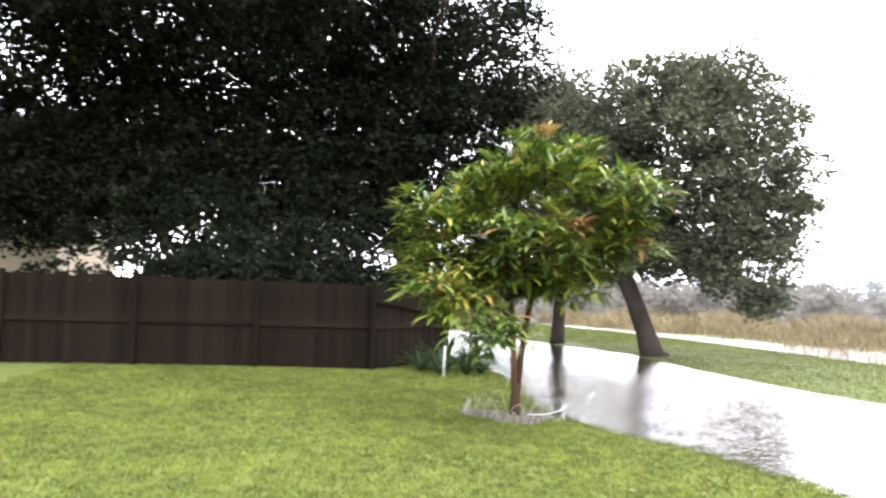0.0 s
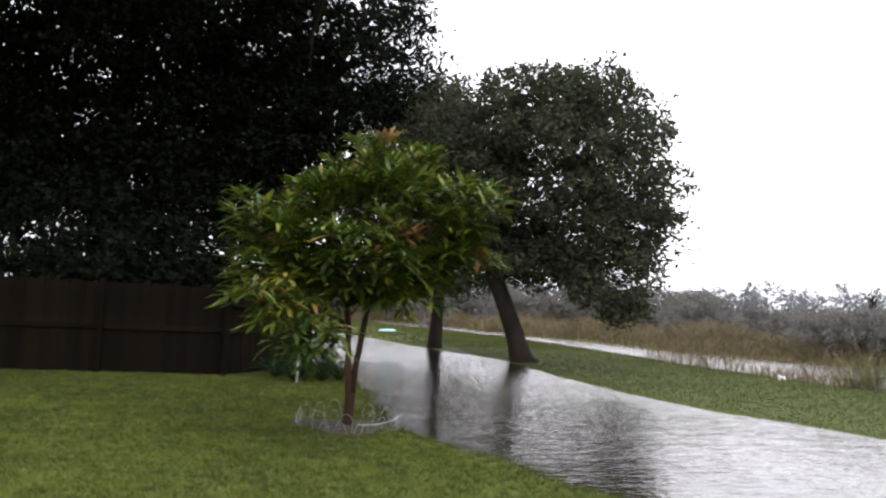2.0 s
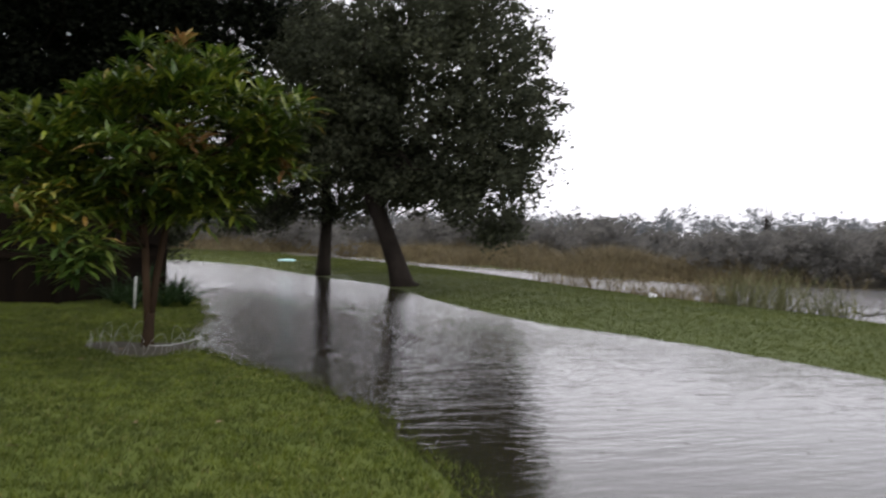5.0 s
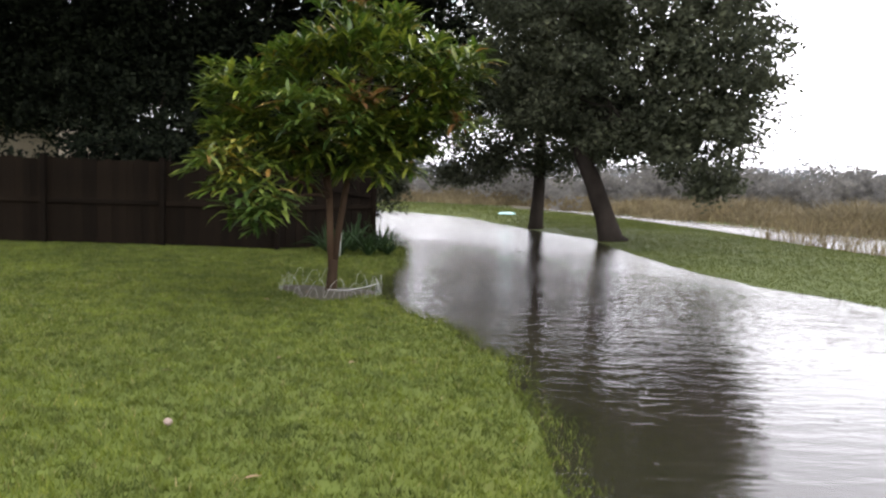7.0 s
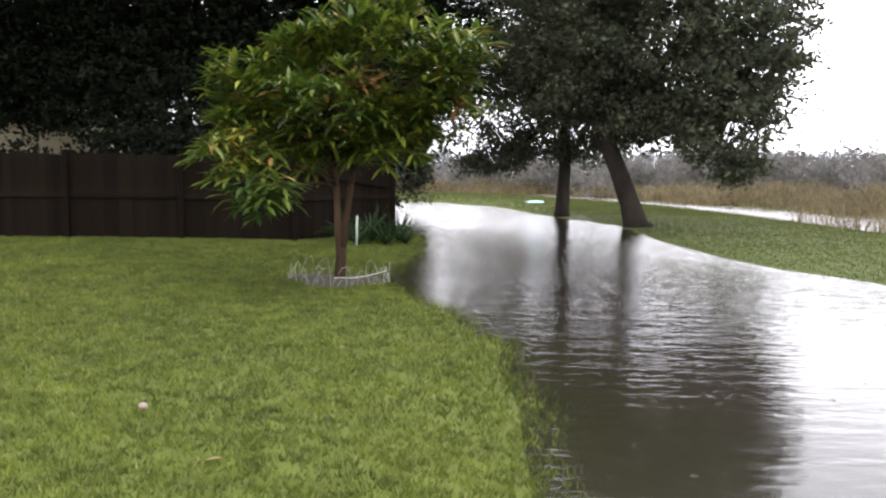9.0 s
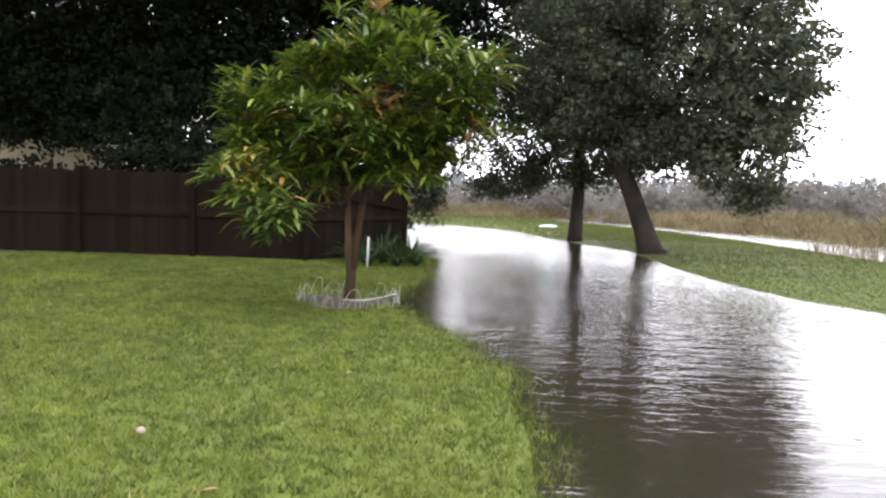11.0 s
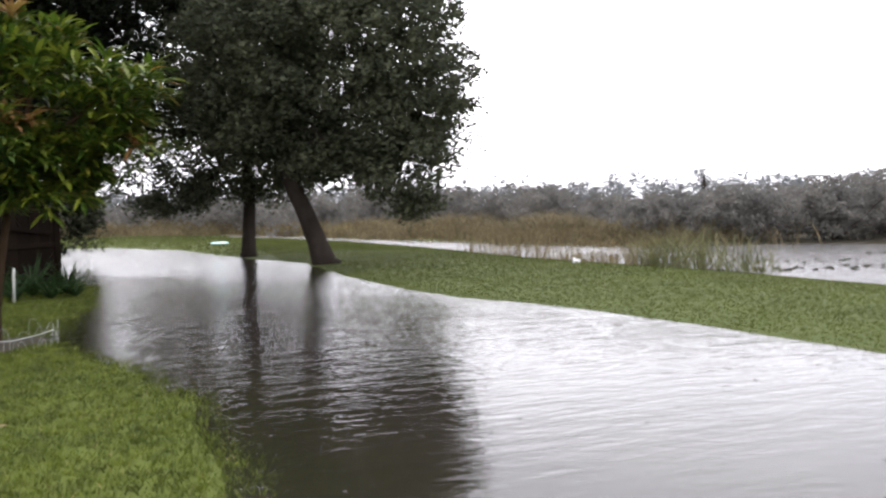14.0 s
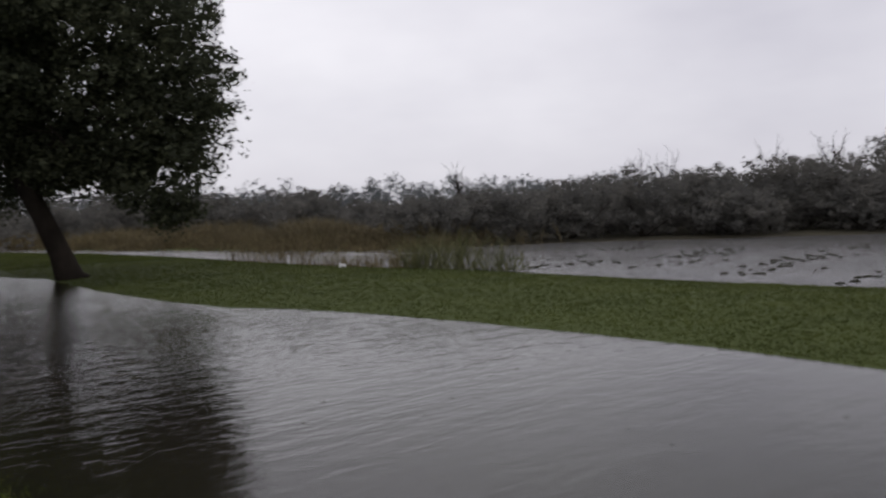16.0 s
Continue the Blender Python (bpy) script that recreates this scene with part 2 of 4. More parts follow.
def tube(bm, path, radii, sides=10):
    """A bent, tapering tube through the points of path, closed at both ends."""
    path = [Vector(p) for p in path]
    rings, up = [], Vector((0.31, 0.95, 0.1)).normalized()
    for i, p in enumerate(path):
        d = (path[min(i + 1, len(path) - 1)] - path[max(i - 1, 0)]).normalized()
        a = d.cross(up)
        if a.length < 0.1:
            a = d.cross(Vector((1, 0, 0)))
        a.normalize()
        b = d.cross(a)
        ring = []
        for k in range(sides):
            w = 2 * math.pi * k / sides
            ring.append(bm.verts.new(p + radii[i] * (math.cos(w) * a + math.sin(w) * b)))
        rings.append(ring)
    for r, s in zip(rings, rings[1:]):
        for k in range(sides):
            f = bm.faces.new((r[k], r[(k + 1) % sides], s[(k + 1) % sides], s[k]))
            f.smooth = True
    bm.faces.new(rings[0][::-1])
    bm.faces.new(rings[-1])
    return bm


def bent(a, b, steps, wobble, rng, sag=0.0):
    """Points on an uneven line from a to b."""
    a, b = Vector(a), Vector(b)
    pts = []
    for i in range(steps + 1):
        u = i / steps
        w = wobble * math.sin(math.pi * u)
        pts.append(a.lerp(b, u) + Vector((rng.uniform(-w, w), rng.uniform(-w, w), rng.uniform(-w, w) * 0.5 + sag * math.sin(math.pi * u))))
    return pts


def box(bm, x0, x1, y0, y1, z0, z1, bevel=0.0):
    made = bmesh.ops.create_cube(bm, size=1.0)["verts"]
    for v in made:
        v.co = Vector(((x0 + x1) / 2 + v.co.x * (x1 - x0), (y0 + y1) / 2 + v.co.y * (y1 - y0), (z0 + z1) / 2 + v.co.z * (z1 - z0)))
    if bevel:
        edges = {e for v in made for e in v.link_edges}
        bmesh.ops.bevel(bm, geom=list(edges), offset=bevel, segments=1, affect="EDGES")
    return bm


def kites(centres, length, width, rng, droop=0.0, flat=0.0, level=0.0):
    """Leaf-shaped faces about the centres, turned at random."""
    n = len(centres)
    d = rng.normal(size=(n, 3))
    d[:, 2] = d[:, 2] * (1 - flat) - droop
    d /= np.linalg.norm(d, axis=1, keepdims=True)
    s = np.cross(d, rng.normal(size=(n, 3)) + np.array([0, 0, level]))
    s /= np.linalg.norm(s, axis=1, keepdims=True) + 1e-9
    size = rng.uniform(0.65, 1.35, (n, 1))
    L, W = d * length * size, s * width * size
    c = np.asarray(centres)
    return np.stack([c - 0.5 * L, c + 0.5 * W - 0.05 * L, c + 0.5 * L, c - 0.5 * W - 0.05 * L], 1)


def clumps(blobs, count, per, spread, rng, shell=0.55):
    """Leaf places: bunches spread through and mostly over the outside of the ellipsoids (centre, radii)."""
    vol = np.array([r[0] * r[1] * r[2] for _, r in blobs]) ** (2 / 3)
    pick = rng.choice(len(blobs), count, p=vol / vol.sum())
    c = np.array([b[0] for b in blobs], float)[pick]
    r = np.array([b[1] for b in blobs], float)[pick]
    d = rng.normal(size=(count, 3))
    d /= np.linalg.norm(d, axis=1, keepdims=True)
    k = shell + (1.2 - shell) * rng.uniform(size=(count, 1)) ** 0.75
    mid = c + d * r * k
    d = rng.normal(size=(count * per, 3))
    d *= rng.uniform(size=(count * per, 1)) ** 0.45 / np.linalg.norm(d, axis=1, keepdims=True)
    size = np.repeat(rng.uniform(0.55, 1.35, (count, 1)), per, 0)
    pts = np.repeat(mid, per, 0) + d * spread * size * np.array([1, 1, 0.7])
    return pts, mid


def inside(px, py, ring):
    """Which of the points lie inside the ring, and how far each lies from its edge."""
    ring = np.asarray(ring, float)
    a, b = ring, np.roll(ring, -1, 0)
    hit = np.zeros(px.shape, bool)
    far = np.full(px.shape, 1e9)
    for (ax, ay), (bx, by) in zip(a, b):
        cross = ((ay > py) != (by > py)) & (px < (bx - ax) * (py - ay) / ((by - ay) or 1e-12) + ax)
        hit ^= cross
        dx, dy = bx - ax, by - ay
        u = np.clip(((px - ax) * dx + (py - ay) * dy) / (dx * dx + dy * dy), 0, 1)
        far = np.minimum(far, np.hypot(px - ax - u * dx, py - ay - u * dy))
    return hit, far


# ---- ground and water ----
LAWN_EDGE = [(3, -60), (1.6, -12), (1.1, -4), (0.98, 0), (0.92, 2.5), (0.88, 4), (0.8, 5.6), (0.66, 7), (0.2, 8.6), (-0.3, 9.6), (-0.68, 10.4), (-0.88, 11.4),
             (-0.92, 12.8), (-0.72, 14.8), (-0.76, 16), (-0.8, 17.8), (-1.1, 20), (-3, 23.5), (-9, 27), (-30, 33), (-120, 40)]
BANK_EDGE = [(-120, 60), (-30, 46), (-3.3, 39.8), (-1.5, 38.9), (1.2, 34.8), (2.6, 29.2), (3.2, 27.1), (4.45, 23.7), (4.5, 18.4), (4.85, 15.3), (5.3, 13.2),
             (6.3, 11.2), (6.95, 8.7), (7.22, 7.2), (7.5, 5.5), (7.6, 3.4), (7.9, -2), (8.5, -12), (11, -60)]
POND_NEAR = [(19, -60), (15, -12), (14.3, 0), (13.9, 6.4), (13.1, 10), (12.8, 12.7), (12.5, 15.5), (11.6, 19.3), (11.0, 22.5), (10.7, 27), (10.2, 32), (9.0, 38.5), (6.8, 45), (4.5, 48)]
POND_FAR = [(6.8, 51), (10.5, 42), (13.5, 34), (15.0, 29.5), (17.0, 25.8), (19.8, 24.6), (23.5, 23.6), (26.2, 20.6), (29, 18.2), (32.5, 15.2), (45, 6), (80, -16), (140, -60)]
LAWN = LAWN_EDGE + [(-900, 40), (-900, -900), (3, -900)]
BANK = BANK_EDGE + [(11, -900), (19, -900)] + POND_NEAR + [(4, 54), (-120, 90)]
MARSH = [(4.5, 48)] + POND_FAR + [(900, -300), (900, 900), (-900, 900), (-900, 75), (-120, 75)]


def height(x, y):
    """The land above the flood level."""
    x, y = np.asarray(x, float), np.asarray(y, float)
    z = np.full(x.shape, -0.35)
    wave = 0.25 * np.sin(x * 2.3 + 0.7 * y) + 0.2 * np.sin(y * 3.1 - 1.3 * x) + 0.15 * np.sin(5.2 * x + 4.1 * y)
    for ring, slope, top in ((LAWN, 0.035, 0.1), (BANK, 0.07, 0.13), (MARSH, 0.05, 0.15)):
        hit, far = inside(x, y, ring)
        d = np.where(hit, far, -far) + 0.16 * wave
        z = np.maximum(z, np.clip(np.where(d > 0, top * (1 - np.exp(-d * slope / top)), d * 0.075), -0.35, None))
    return z


def land(x, y):
    return float(height(np.array([x]), np.array([y]))[0])


def spaced(lo, hi, step, reach):
    mid = list(np.arange(lo, hi + 1e-6, step))
    out, gap = [], step
    p = hi
    while p < reach:
        gap *= 1.35
        p += gap
        out.append(p)
    low, gap, p = [], step, lo
    while p > -reach:
        gap *= 1.35
        p -= gap
        low.append(p)
    return np.array(low[::-1] + mid + out)


gx, gy = spaced(-14, 16, 0.16, 2500), spaced(-3, 46, 0.17, 2500)
GX, GY = np.meshgrid(gx, gy)
GZ = height(GX.ravel(), GY.ravel()).reshape(GX.shape)
me = bpy.data.meshes.new("ground")
nx, ny = len(gx), len(gy)
idx = np.arange(nx * ny).reshape(ny, nx)
quad = np.stack([idx[:-1, :-1], idx[:-1, 1:], idx[1:, 1:], idx[1:, :-1]], -1).reshape(-1, 4)
me.vertices.add(nx * ny)
me.vertices.foreach_set("co", np.stack([GX, GY, GZ], -1).astype(np.float32).ravel())
me.loops.add(quad.size)
me.loops.foreach_set("vertex_index", quad.astype(np.int32).ravel())
me.polygons.add(len(quad))
me.polygons.foreach_set("loop_start", np.arange(0, quad.size, 4, dtype=np.int32))
me.update(calc_edges=True)
me.shade_smooth()
tagged(part("ground", me, GRASS), "wet green lawn and grassy bank beside flood water", "ground", kind="structure")

MID = [(15, -60), (11.5, -12), (10.8, 4), (9.8, 11), (8.5, 16), (8, 24), (7, 32), (6, 37), (4, 47), (-120, 76)]


def sheet(name, ring, material):
    bm = bmesh.new()
    bm.faces.new([bm.verts.new((x, y, 0)) for x, y in ring])
    bmesh.ops.triangulate(bm, faces=bm.faces[:])
    return part(name, bm, material)


flood = tagged(sheet("water_flood", MID + [(-120, 20), (-30, 20), (-6, -60)], FLOOD), "murky brown flood water over the low lawn, rippled by wind and rain", "water", kind="structure")
pond = tagged(sheet("water_pond", [(x + 0.01, y) for x, y in MID] + [(300, 76), (300, -60)], POND), "grey wind-ruffled pond behind the grassy bank", "water", kind="structure")

flood.visible_shadow = pond.visible_shadow = False

RNG = np.random.default_rng(7)


def grass(name, region, count, tall, wide, material, label, keep=None, thin=1.35):
    """Blades in tufts over a stretch of the land."""
    (x0, x1), (y0, y1) = region
    u = RNG.uniform(size=(count, 2))
    x = x0 + (x1 - x0) * u[:, 0]
    y = y0 + (y1 - y0) * u[:, 1] ** thin
    z = height(x, y)
    ok = z > RNG.uniform(-0.022, 0.004, z.size)
    if keep is not None:
        ok &= keep(x, y)
    x, y, z = x[ok], y[ok], z[ok]
    n = 4
    x, y, z = (np.repeat(v, n) for v in (x, y, z))
    x = x + RNG.normal(size=x.size) * 0.018
    y = y + RNG.normal(size=x.size) * 0.018
    h = tall * RNG.uniform(0.4, 1.25, x.size)
    a = RNG.uniform(0, 2 * math.pi, x.size)
    lean = RNG.uniform(0.2, 1.0, x.size) * h
    b = RNG.uniform(0, 2 * math.pi, x.size)
    root = np.stack([x, y, z - 0.004], -1)
    side = np.stack([np.cos(a), np.sin(a), 0 * a], -1) * (wide * RNG.uniform(0.6, 1.3, x.size))[:, None]
    tip = root + np.stack([np.cos(b) * lean, np.sin(b) * lean, h], -1)
    return tagged(part(name, poly_mesh(name, np.stack([root - side, root + side, tip], 1)), material), label, "grass", kind="stuff")


def off_bed(x, y):
    return np.hypot(x + 1.44, (y - 10.85)) > 0.62 + 0.15 * np.sin(3 * np.arctan2(y - 10.85, x + 1.44))


grass("lawn_grass", ((-9, 1.2), (2.2, 19)), 130000, 0.045, 0.005, BLADES, "short wet bright green lawn grass", off_bed)
grass("bank_grass", ((4, 15), (2, 42)), 150000, 0.036, 0.0045, BANK_BLADES, "green grass on the low bank between flood and pond", lambda x, y: (x > 3) & inside(x, y, BANK)[0])
grass("lawn_grass", ((-9, 1.6), (-5, 2.25)), 45000, 0.045, 0.005, BLADES, "short wet bright green lawn grass", thin=1.0)
grass("bank_grass", ((-14, 9), (28, 54)), 50000, 0.05, 0.012, BANK_BLADES, "green grass on the far end of the bank", lambda x, y: inside(x, y, BANK)[0], 1.0)


# ---- big trees ----
def tree(name, foot, stems, blobs, leaves, leaf, mat, label, shell=0.35, per=28, spread=0.34, bark=None, limbs=14, seed=1, sides=12):
    """A tapered trunk, limbs that reach into the crown, and a crown of many small leaves.
    stems: lists of (points from the foot, radii); blobs: ellipsoids of the crown, from the foot."""
    rng, rnd = np.random.default_rng(seed), random.Random(seed)
    t = thing(name, foot, label, "tree")
    bm = bmesh.new()
    for pts, radii in stems:
        tube(bm, pts, radii, sides)
    part("trunk", bm, bark or BARK, t)
    pts, mid = clumps(blobs, leaves // per, per, spread, rng, shell)
    start = [Vector(s[0][-1]) for s in stems] + [Vector(s[0][-2]) for s in stems]
    ends = sorted((Vector(m) for m in mid[: limbs * 3]), key=lambda v: v.z)[::3]
    for e in ends:
        s = min(start, key=lambda v: (v - e).length + (3 if v.z > e.z + 0.6 else 0))
        bm = bmesh.new()
        line = bent(s, e, 6, 0.05 * (e - s).length, rnd)
        r0 = stems[0][1][-1] * 0.6
        tube(bm, line, [r0 * (1 - 0.86 * i / 6) for i in range(7)], 6)
        for k in range(3):
            f = line[3 + k % 3]
            w = Vector(mid[rng.integers(len(mid))])
            tube(bm, bent(f, f.lerp(w, min(1.0, 1.3 / max((w - f).length, 0.1))), 3, 0.08, rnd), [r0 * 0.3, r0 * 0.22, r0 * 0.15, r0 * 0.08], 5)
        part("limb", bm, bark or BARK, t)
    part("crown", poly_mesh("crown", kites(pts, leaf[0], leaf[1], rng, 0.2, 0.3, 1.1)), mat, t)
    return t


tree("leaning_tree", (4.81, 22.7, land(4.81, 22.7) - 0.05),
     [([(0.12, 0, -0.1), (0, 0, 0.1), (-0.18, 0.02, 0.7), (-0.52, 0.05, 1.6), (-0.9, 0.1, 2.5), (-1.16, 0.2, 3.4), (-1.1, 0.3, 4.6)], [0.46, 0.36, 0.28, 0.25, 0.24, 0.21, 0.16]),
      ([(-0.8, 0.1, 2.3), (-0.55, 0, 3.1), (0.3, -0.1, 4.2), (1.0, -0.1, 5.2)], [0.2, 0.18, 0.15, 0.11])],
     [((0.4, -0.6, 5.6), (2.8, 2.8, 2.7)), ((0.3, -0.5, 2.95), (1.7, 1.3, 0.7)), ((1.0, -1.6, 2.7), (1.0, 1.0, 0.65)), ((-1.7, 0.2, 5.9), (2.0, 2.3, 2.3)), ((1.9, -2.2, 5.3), (1.5, 1.8, 2.2)), ((1.8, -2.6, 2.75), (1.05, 1.2, 1.2)),
      ((2.5, -2.8, 3.9), (0.7, 0.9, 1.2)), ((0.1, 0.0, 3.5), (1.6, 1.4, 0.8)), ((-1.9, 0.2, 4.0), (1.5, 1.4, 1.0)), ((0.9, -1.0, 7.7), (2.1, 2.0, 0.9)), ((1.85, -2.7, 1.75), (0.5, 0.55, 0.4))],
     108000, (0.128, 0.074), OAK, "broad dark green tree with a leaning trunk on the flooded bank", seed=3, limbs=18, per=60, spread=0.46)

tree("oak_tree", (3.26, 27.9, land(3.26, 27.9) - 0.05),
     [([(0, 0, -0.1), (0, 0, 0.2), (0.03, 0, 1.0), (0.08, 0, 2.2), (0.0, 0.1, 3.6), (-0.2, 0.1, 5.2)], [0.34, 0.26, 0.22, 0.2, 0.19, 0.14])],
     [((-0.6, 0.4, 6.4), (3.0, 2.6, 2.6)), ((-0.9, 0.4, 8.4), (1.9, 1.8, 1.3)), ((-2.6, 0.2, 4.6), (1.8, 1.6, 1.5)), ((0.4, 0, 4.0), (1.8, 1.6, 1.1)), ((-2.7, -0.5, 2.5), (1.4, 1.0, 0.75)), ((-0.8, -0.3, 2.6), (1.2, 0.8, 0.55)), ((1.1, -0.3, 2.4), (1.0, 0.8, 0.55)), ((-2.9, -0.4, 1.75), (0.75, 0.6, 0.5)), ((-1.7, -0.4, 2.0), (0.6, 0.6, 0.45))],
     84000, (0.125, 0.07), OAK, "dark green oak with an upright trunk at the water's edge", seed=5, limbs=14, per=60, spread=0.5)

# the high forward blobs overhang out of view, added to shade fence and lawn
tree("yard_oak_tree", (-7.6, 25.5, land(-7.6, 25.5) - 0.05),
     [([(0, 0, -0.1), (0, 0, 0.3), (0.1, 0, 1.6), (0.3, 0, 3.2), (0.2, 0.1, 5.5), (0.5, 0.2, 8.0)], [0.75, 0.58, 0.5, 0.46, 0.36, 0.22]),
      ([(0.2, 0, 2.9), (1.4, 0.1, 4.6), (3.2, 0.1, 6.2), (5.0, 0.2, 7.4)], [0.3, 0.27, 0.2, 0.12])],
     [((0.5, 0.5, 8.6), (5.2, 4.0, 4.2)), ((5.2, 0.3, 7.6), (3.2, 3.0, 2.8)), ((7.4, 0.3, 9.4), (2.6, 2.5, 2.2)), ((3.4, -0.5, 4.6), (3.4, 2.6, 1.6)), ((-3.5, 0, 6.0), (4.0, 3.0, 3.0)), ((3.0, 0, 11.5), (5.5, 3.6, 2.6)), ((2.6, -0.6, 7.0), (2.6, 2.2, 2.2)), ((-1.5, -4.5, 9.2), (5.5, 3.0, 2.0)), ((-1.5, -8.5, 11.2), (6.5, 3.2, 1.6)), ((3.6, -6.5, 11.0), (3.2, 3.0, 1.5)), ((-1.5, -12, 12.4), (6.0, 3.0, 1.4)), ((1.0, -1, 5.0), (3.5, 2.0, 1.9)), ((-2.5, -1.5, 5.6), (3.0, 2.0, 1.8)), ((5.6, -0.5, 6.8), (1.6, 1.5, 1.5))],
     280000, (0.16, 0.095), OAK_SHADED, "large oak behind the wooden fence, leaf colour darkened for shade", seed=8, per=70, spread=0.7, limbs=20)

# its farthest forward blob is unseen too, added for the same shade
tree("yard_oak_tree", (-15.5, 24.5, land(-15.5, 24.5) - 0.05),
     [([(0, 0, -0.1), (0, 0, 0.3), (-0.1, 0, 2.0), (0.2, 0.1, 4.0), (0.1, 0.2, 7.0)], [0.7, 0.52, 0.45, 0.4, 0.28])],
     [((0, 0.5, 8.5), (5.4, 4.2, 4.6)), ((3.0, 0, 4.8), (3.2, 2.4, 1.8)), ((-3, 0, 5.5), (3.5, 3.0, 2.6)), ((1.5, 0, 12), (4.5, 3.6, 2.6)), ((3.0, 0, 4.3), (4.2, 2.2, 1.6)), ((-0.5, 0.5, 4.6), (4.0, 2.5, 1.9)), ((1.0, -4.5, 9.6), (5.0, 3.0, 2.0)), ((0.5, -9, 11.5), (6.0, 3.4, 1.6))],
     170000, (0.17, 0.1), OAK_SHADED, "large oak behind the wooden fence, leaf colour darkened for shade", seed=9, per=70, spread=0.75, limbs=16)

tree("small_tree", (-2.55, 26.6, max(land(-2.55, 26.6), -0.1) - 0.05),
     [([(0, 0, -0.3), (0, 0, 0.6), (0.05, 0, 1.4), (0.1, 0, 2.6)], [0.13, 0.11, 0.09, 0.06])],
     [((0.65, 0, 2.7), (0.85, 0.9, 1.4)), ((0.9, -0.2, 1.5), (0.55, 0.6, 0.75)), ((0.1, 0, 4.4), (1.3, 1.2, 1.3))],
     13000, (0.15, 0.08), OAK, "small dark drooping tree beyond the fence end", seed=12, limbs=8)


def bush(name, foot, blobs, leaves, leaf, mat, label, seed, category="shrub", spread=0.28):
    rng, rnd = np.random.default_rng(seed), random.Random(seed)
    t = thing(name, foot, label, category)
    pts, mid = clumps(blobs, max(leaves // 24, 4), 24, spread, rng, 0.3)
    for m in mid[:7]:
        bm = bmesh.new()
        tube(bm, bent((rnd.uniform(-0.1, 0.1), rnd.uniform(-0.1, 0.1), -0.1), m, 4, 0.08, rnd), [0.035, 0.03, 0.024, 0.016, 0.008], 5)
        part("stem", bm, BARK, t)
    part("foliage", poly_mesh("foliage", kites(pts, leaf[0], leaf[1], rng, 0.15, 0.2, 0.9)), mat, t)
    return t


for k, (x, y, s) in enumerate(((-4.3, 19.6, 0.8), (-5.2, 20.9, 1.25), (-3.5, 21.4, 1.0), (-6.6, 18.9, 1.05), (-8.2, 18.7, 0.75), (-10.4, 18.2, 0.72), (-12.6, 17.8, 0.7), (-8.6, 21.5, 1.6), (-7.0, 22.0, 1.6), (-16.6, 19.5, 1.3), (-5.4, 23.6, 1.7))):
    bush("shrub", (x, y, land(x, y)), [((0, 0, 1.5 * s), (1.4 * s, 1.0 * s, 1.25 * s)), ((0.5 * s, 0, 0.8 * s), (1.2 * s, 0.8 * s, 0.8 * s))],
         int(7000 * s), (0.14, 0.08), OAK_SHADED, "leafy shrub behind the wooden fence, coloured dark for shade", 30 + k)

# ---- neighbour's house ----
house = thing("house", (-22, 35.5, land(-22, 35.5)), "tan stuccoed house behind the fence and trees", "house")
bm = bmesh.new()
box(bm, -6.5, 6.6, -3.5, 3.5, 0, 4.1)
part("wall", bm, STUCCO, house)
bm = bmesh.new()
ridge = [(-7.0, 0, 5.7), (7.0, 0, 5.7)]
lo = [(-7.0, -4.1, 4.0), (7.0, -4.1, 4.0), (7.0, 4.1, 4.0), (-7.0, 4.1, 4.0)]
vs = [bm.verts.new(p) for p in lo + ridge]
for f in ((0, 1, 5, 4), (2, 3, 4, 5), (1, 2, 5), (3, 0, 4), (3, 2, 1, 0)):
    bm.faces.new([vs[i] for i in f])
part("roof", bm, ROOFING, house)
bm = bmesh.new()
box(bm, -7.0, 7.0, -4.16, -4.1, 3.9, 4.08)
part("fascia", bm, WIRE, house)

# ---- wooden fence ----
POSTS = [(-15.2, 15.4), (-12.8, 15.6), (-10.3, 15.8), (-7.9, 16.0), (-5.6, 16.2), (-3.3, 16.35), (-1.56, 18.85)]
fence = thing("fence", (-3.3, 16.35, land(-3.3, 16.35)), "weathered dark brown wooden privacy fence with a mid rail, darkened further for shade", "fence")
rnd = random.Random(4)


def post_mesh():
    bm = bmesh.new()
    box(bm, -0.05, 0.05, -0.05, 0.05, -0.3, 1.78, 0.008)
    return finish(bm, "post")


post_shape = post_mesh()
for x, y in POSTS:
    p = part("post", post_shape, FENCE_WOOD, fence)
    p.matrix_basis = Matrix.Translation((x + 3.3, y - 16.35, land(x, y) - fence.location.z))
plank_shapes = []
for k in range(5):
    bm = bmesh.new()
    w, h = 0.0735 + 0.001 * rnd.random(), 1.72 + rnd.uniform(-0.025, 0.02)
    c = 0.025
    prof = [(-w, 0.02), (w, 0.02), (w, h - c), (w - c, h), (-w + c, h), (-w, h - c)]
    lo = [bm.verts.new((x, 0, z)) for x, z in prof]
    hi = [bm.verts.new((x, 0.018, z)) for x, z in prof]
    bm.faces.new(lo)
    bm.faces.new(hi[::-1])
    for i in range(6):
        bm.faces.new((lo[i], hi[i], hi[(i + 1) % 6], lo[(i + 1) % 6]))
    bmesh.ops.recalc_face_normals(bm, faces=bm.faces[:])
    plank_shapes.append(finish(bm, "plank"))
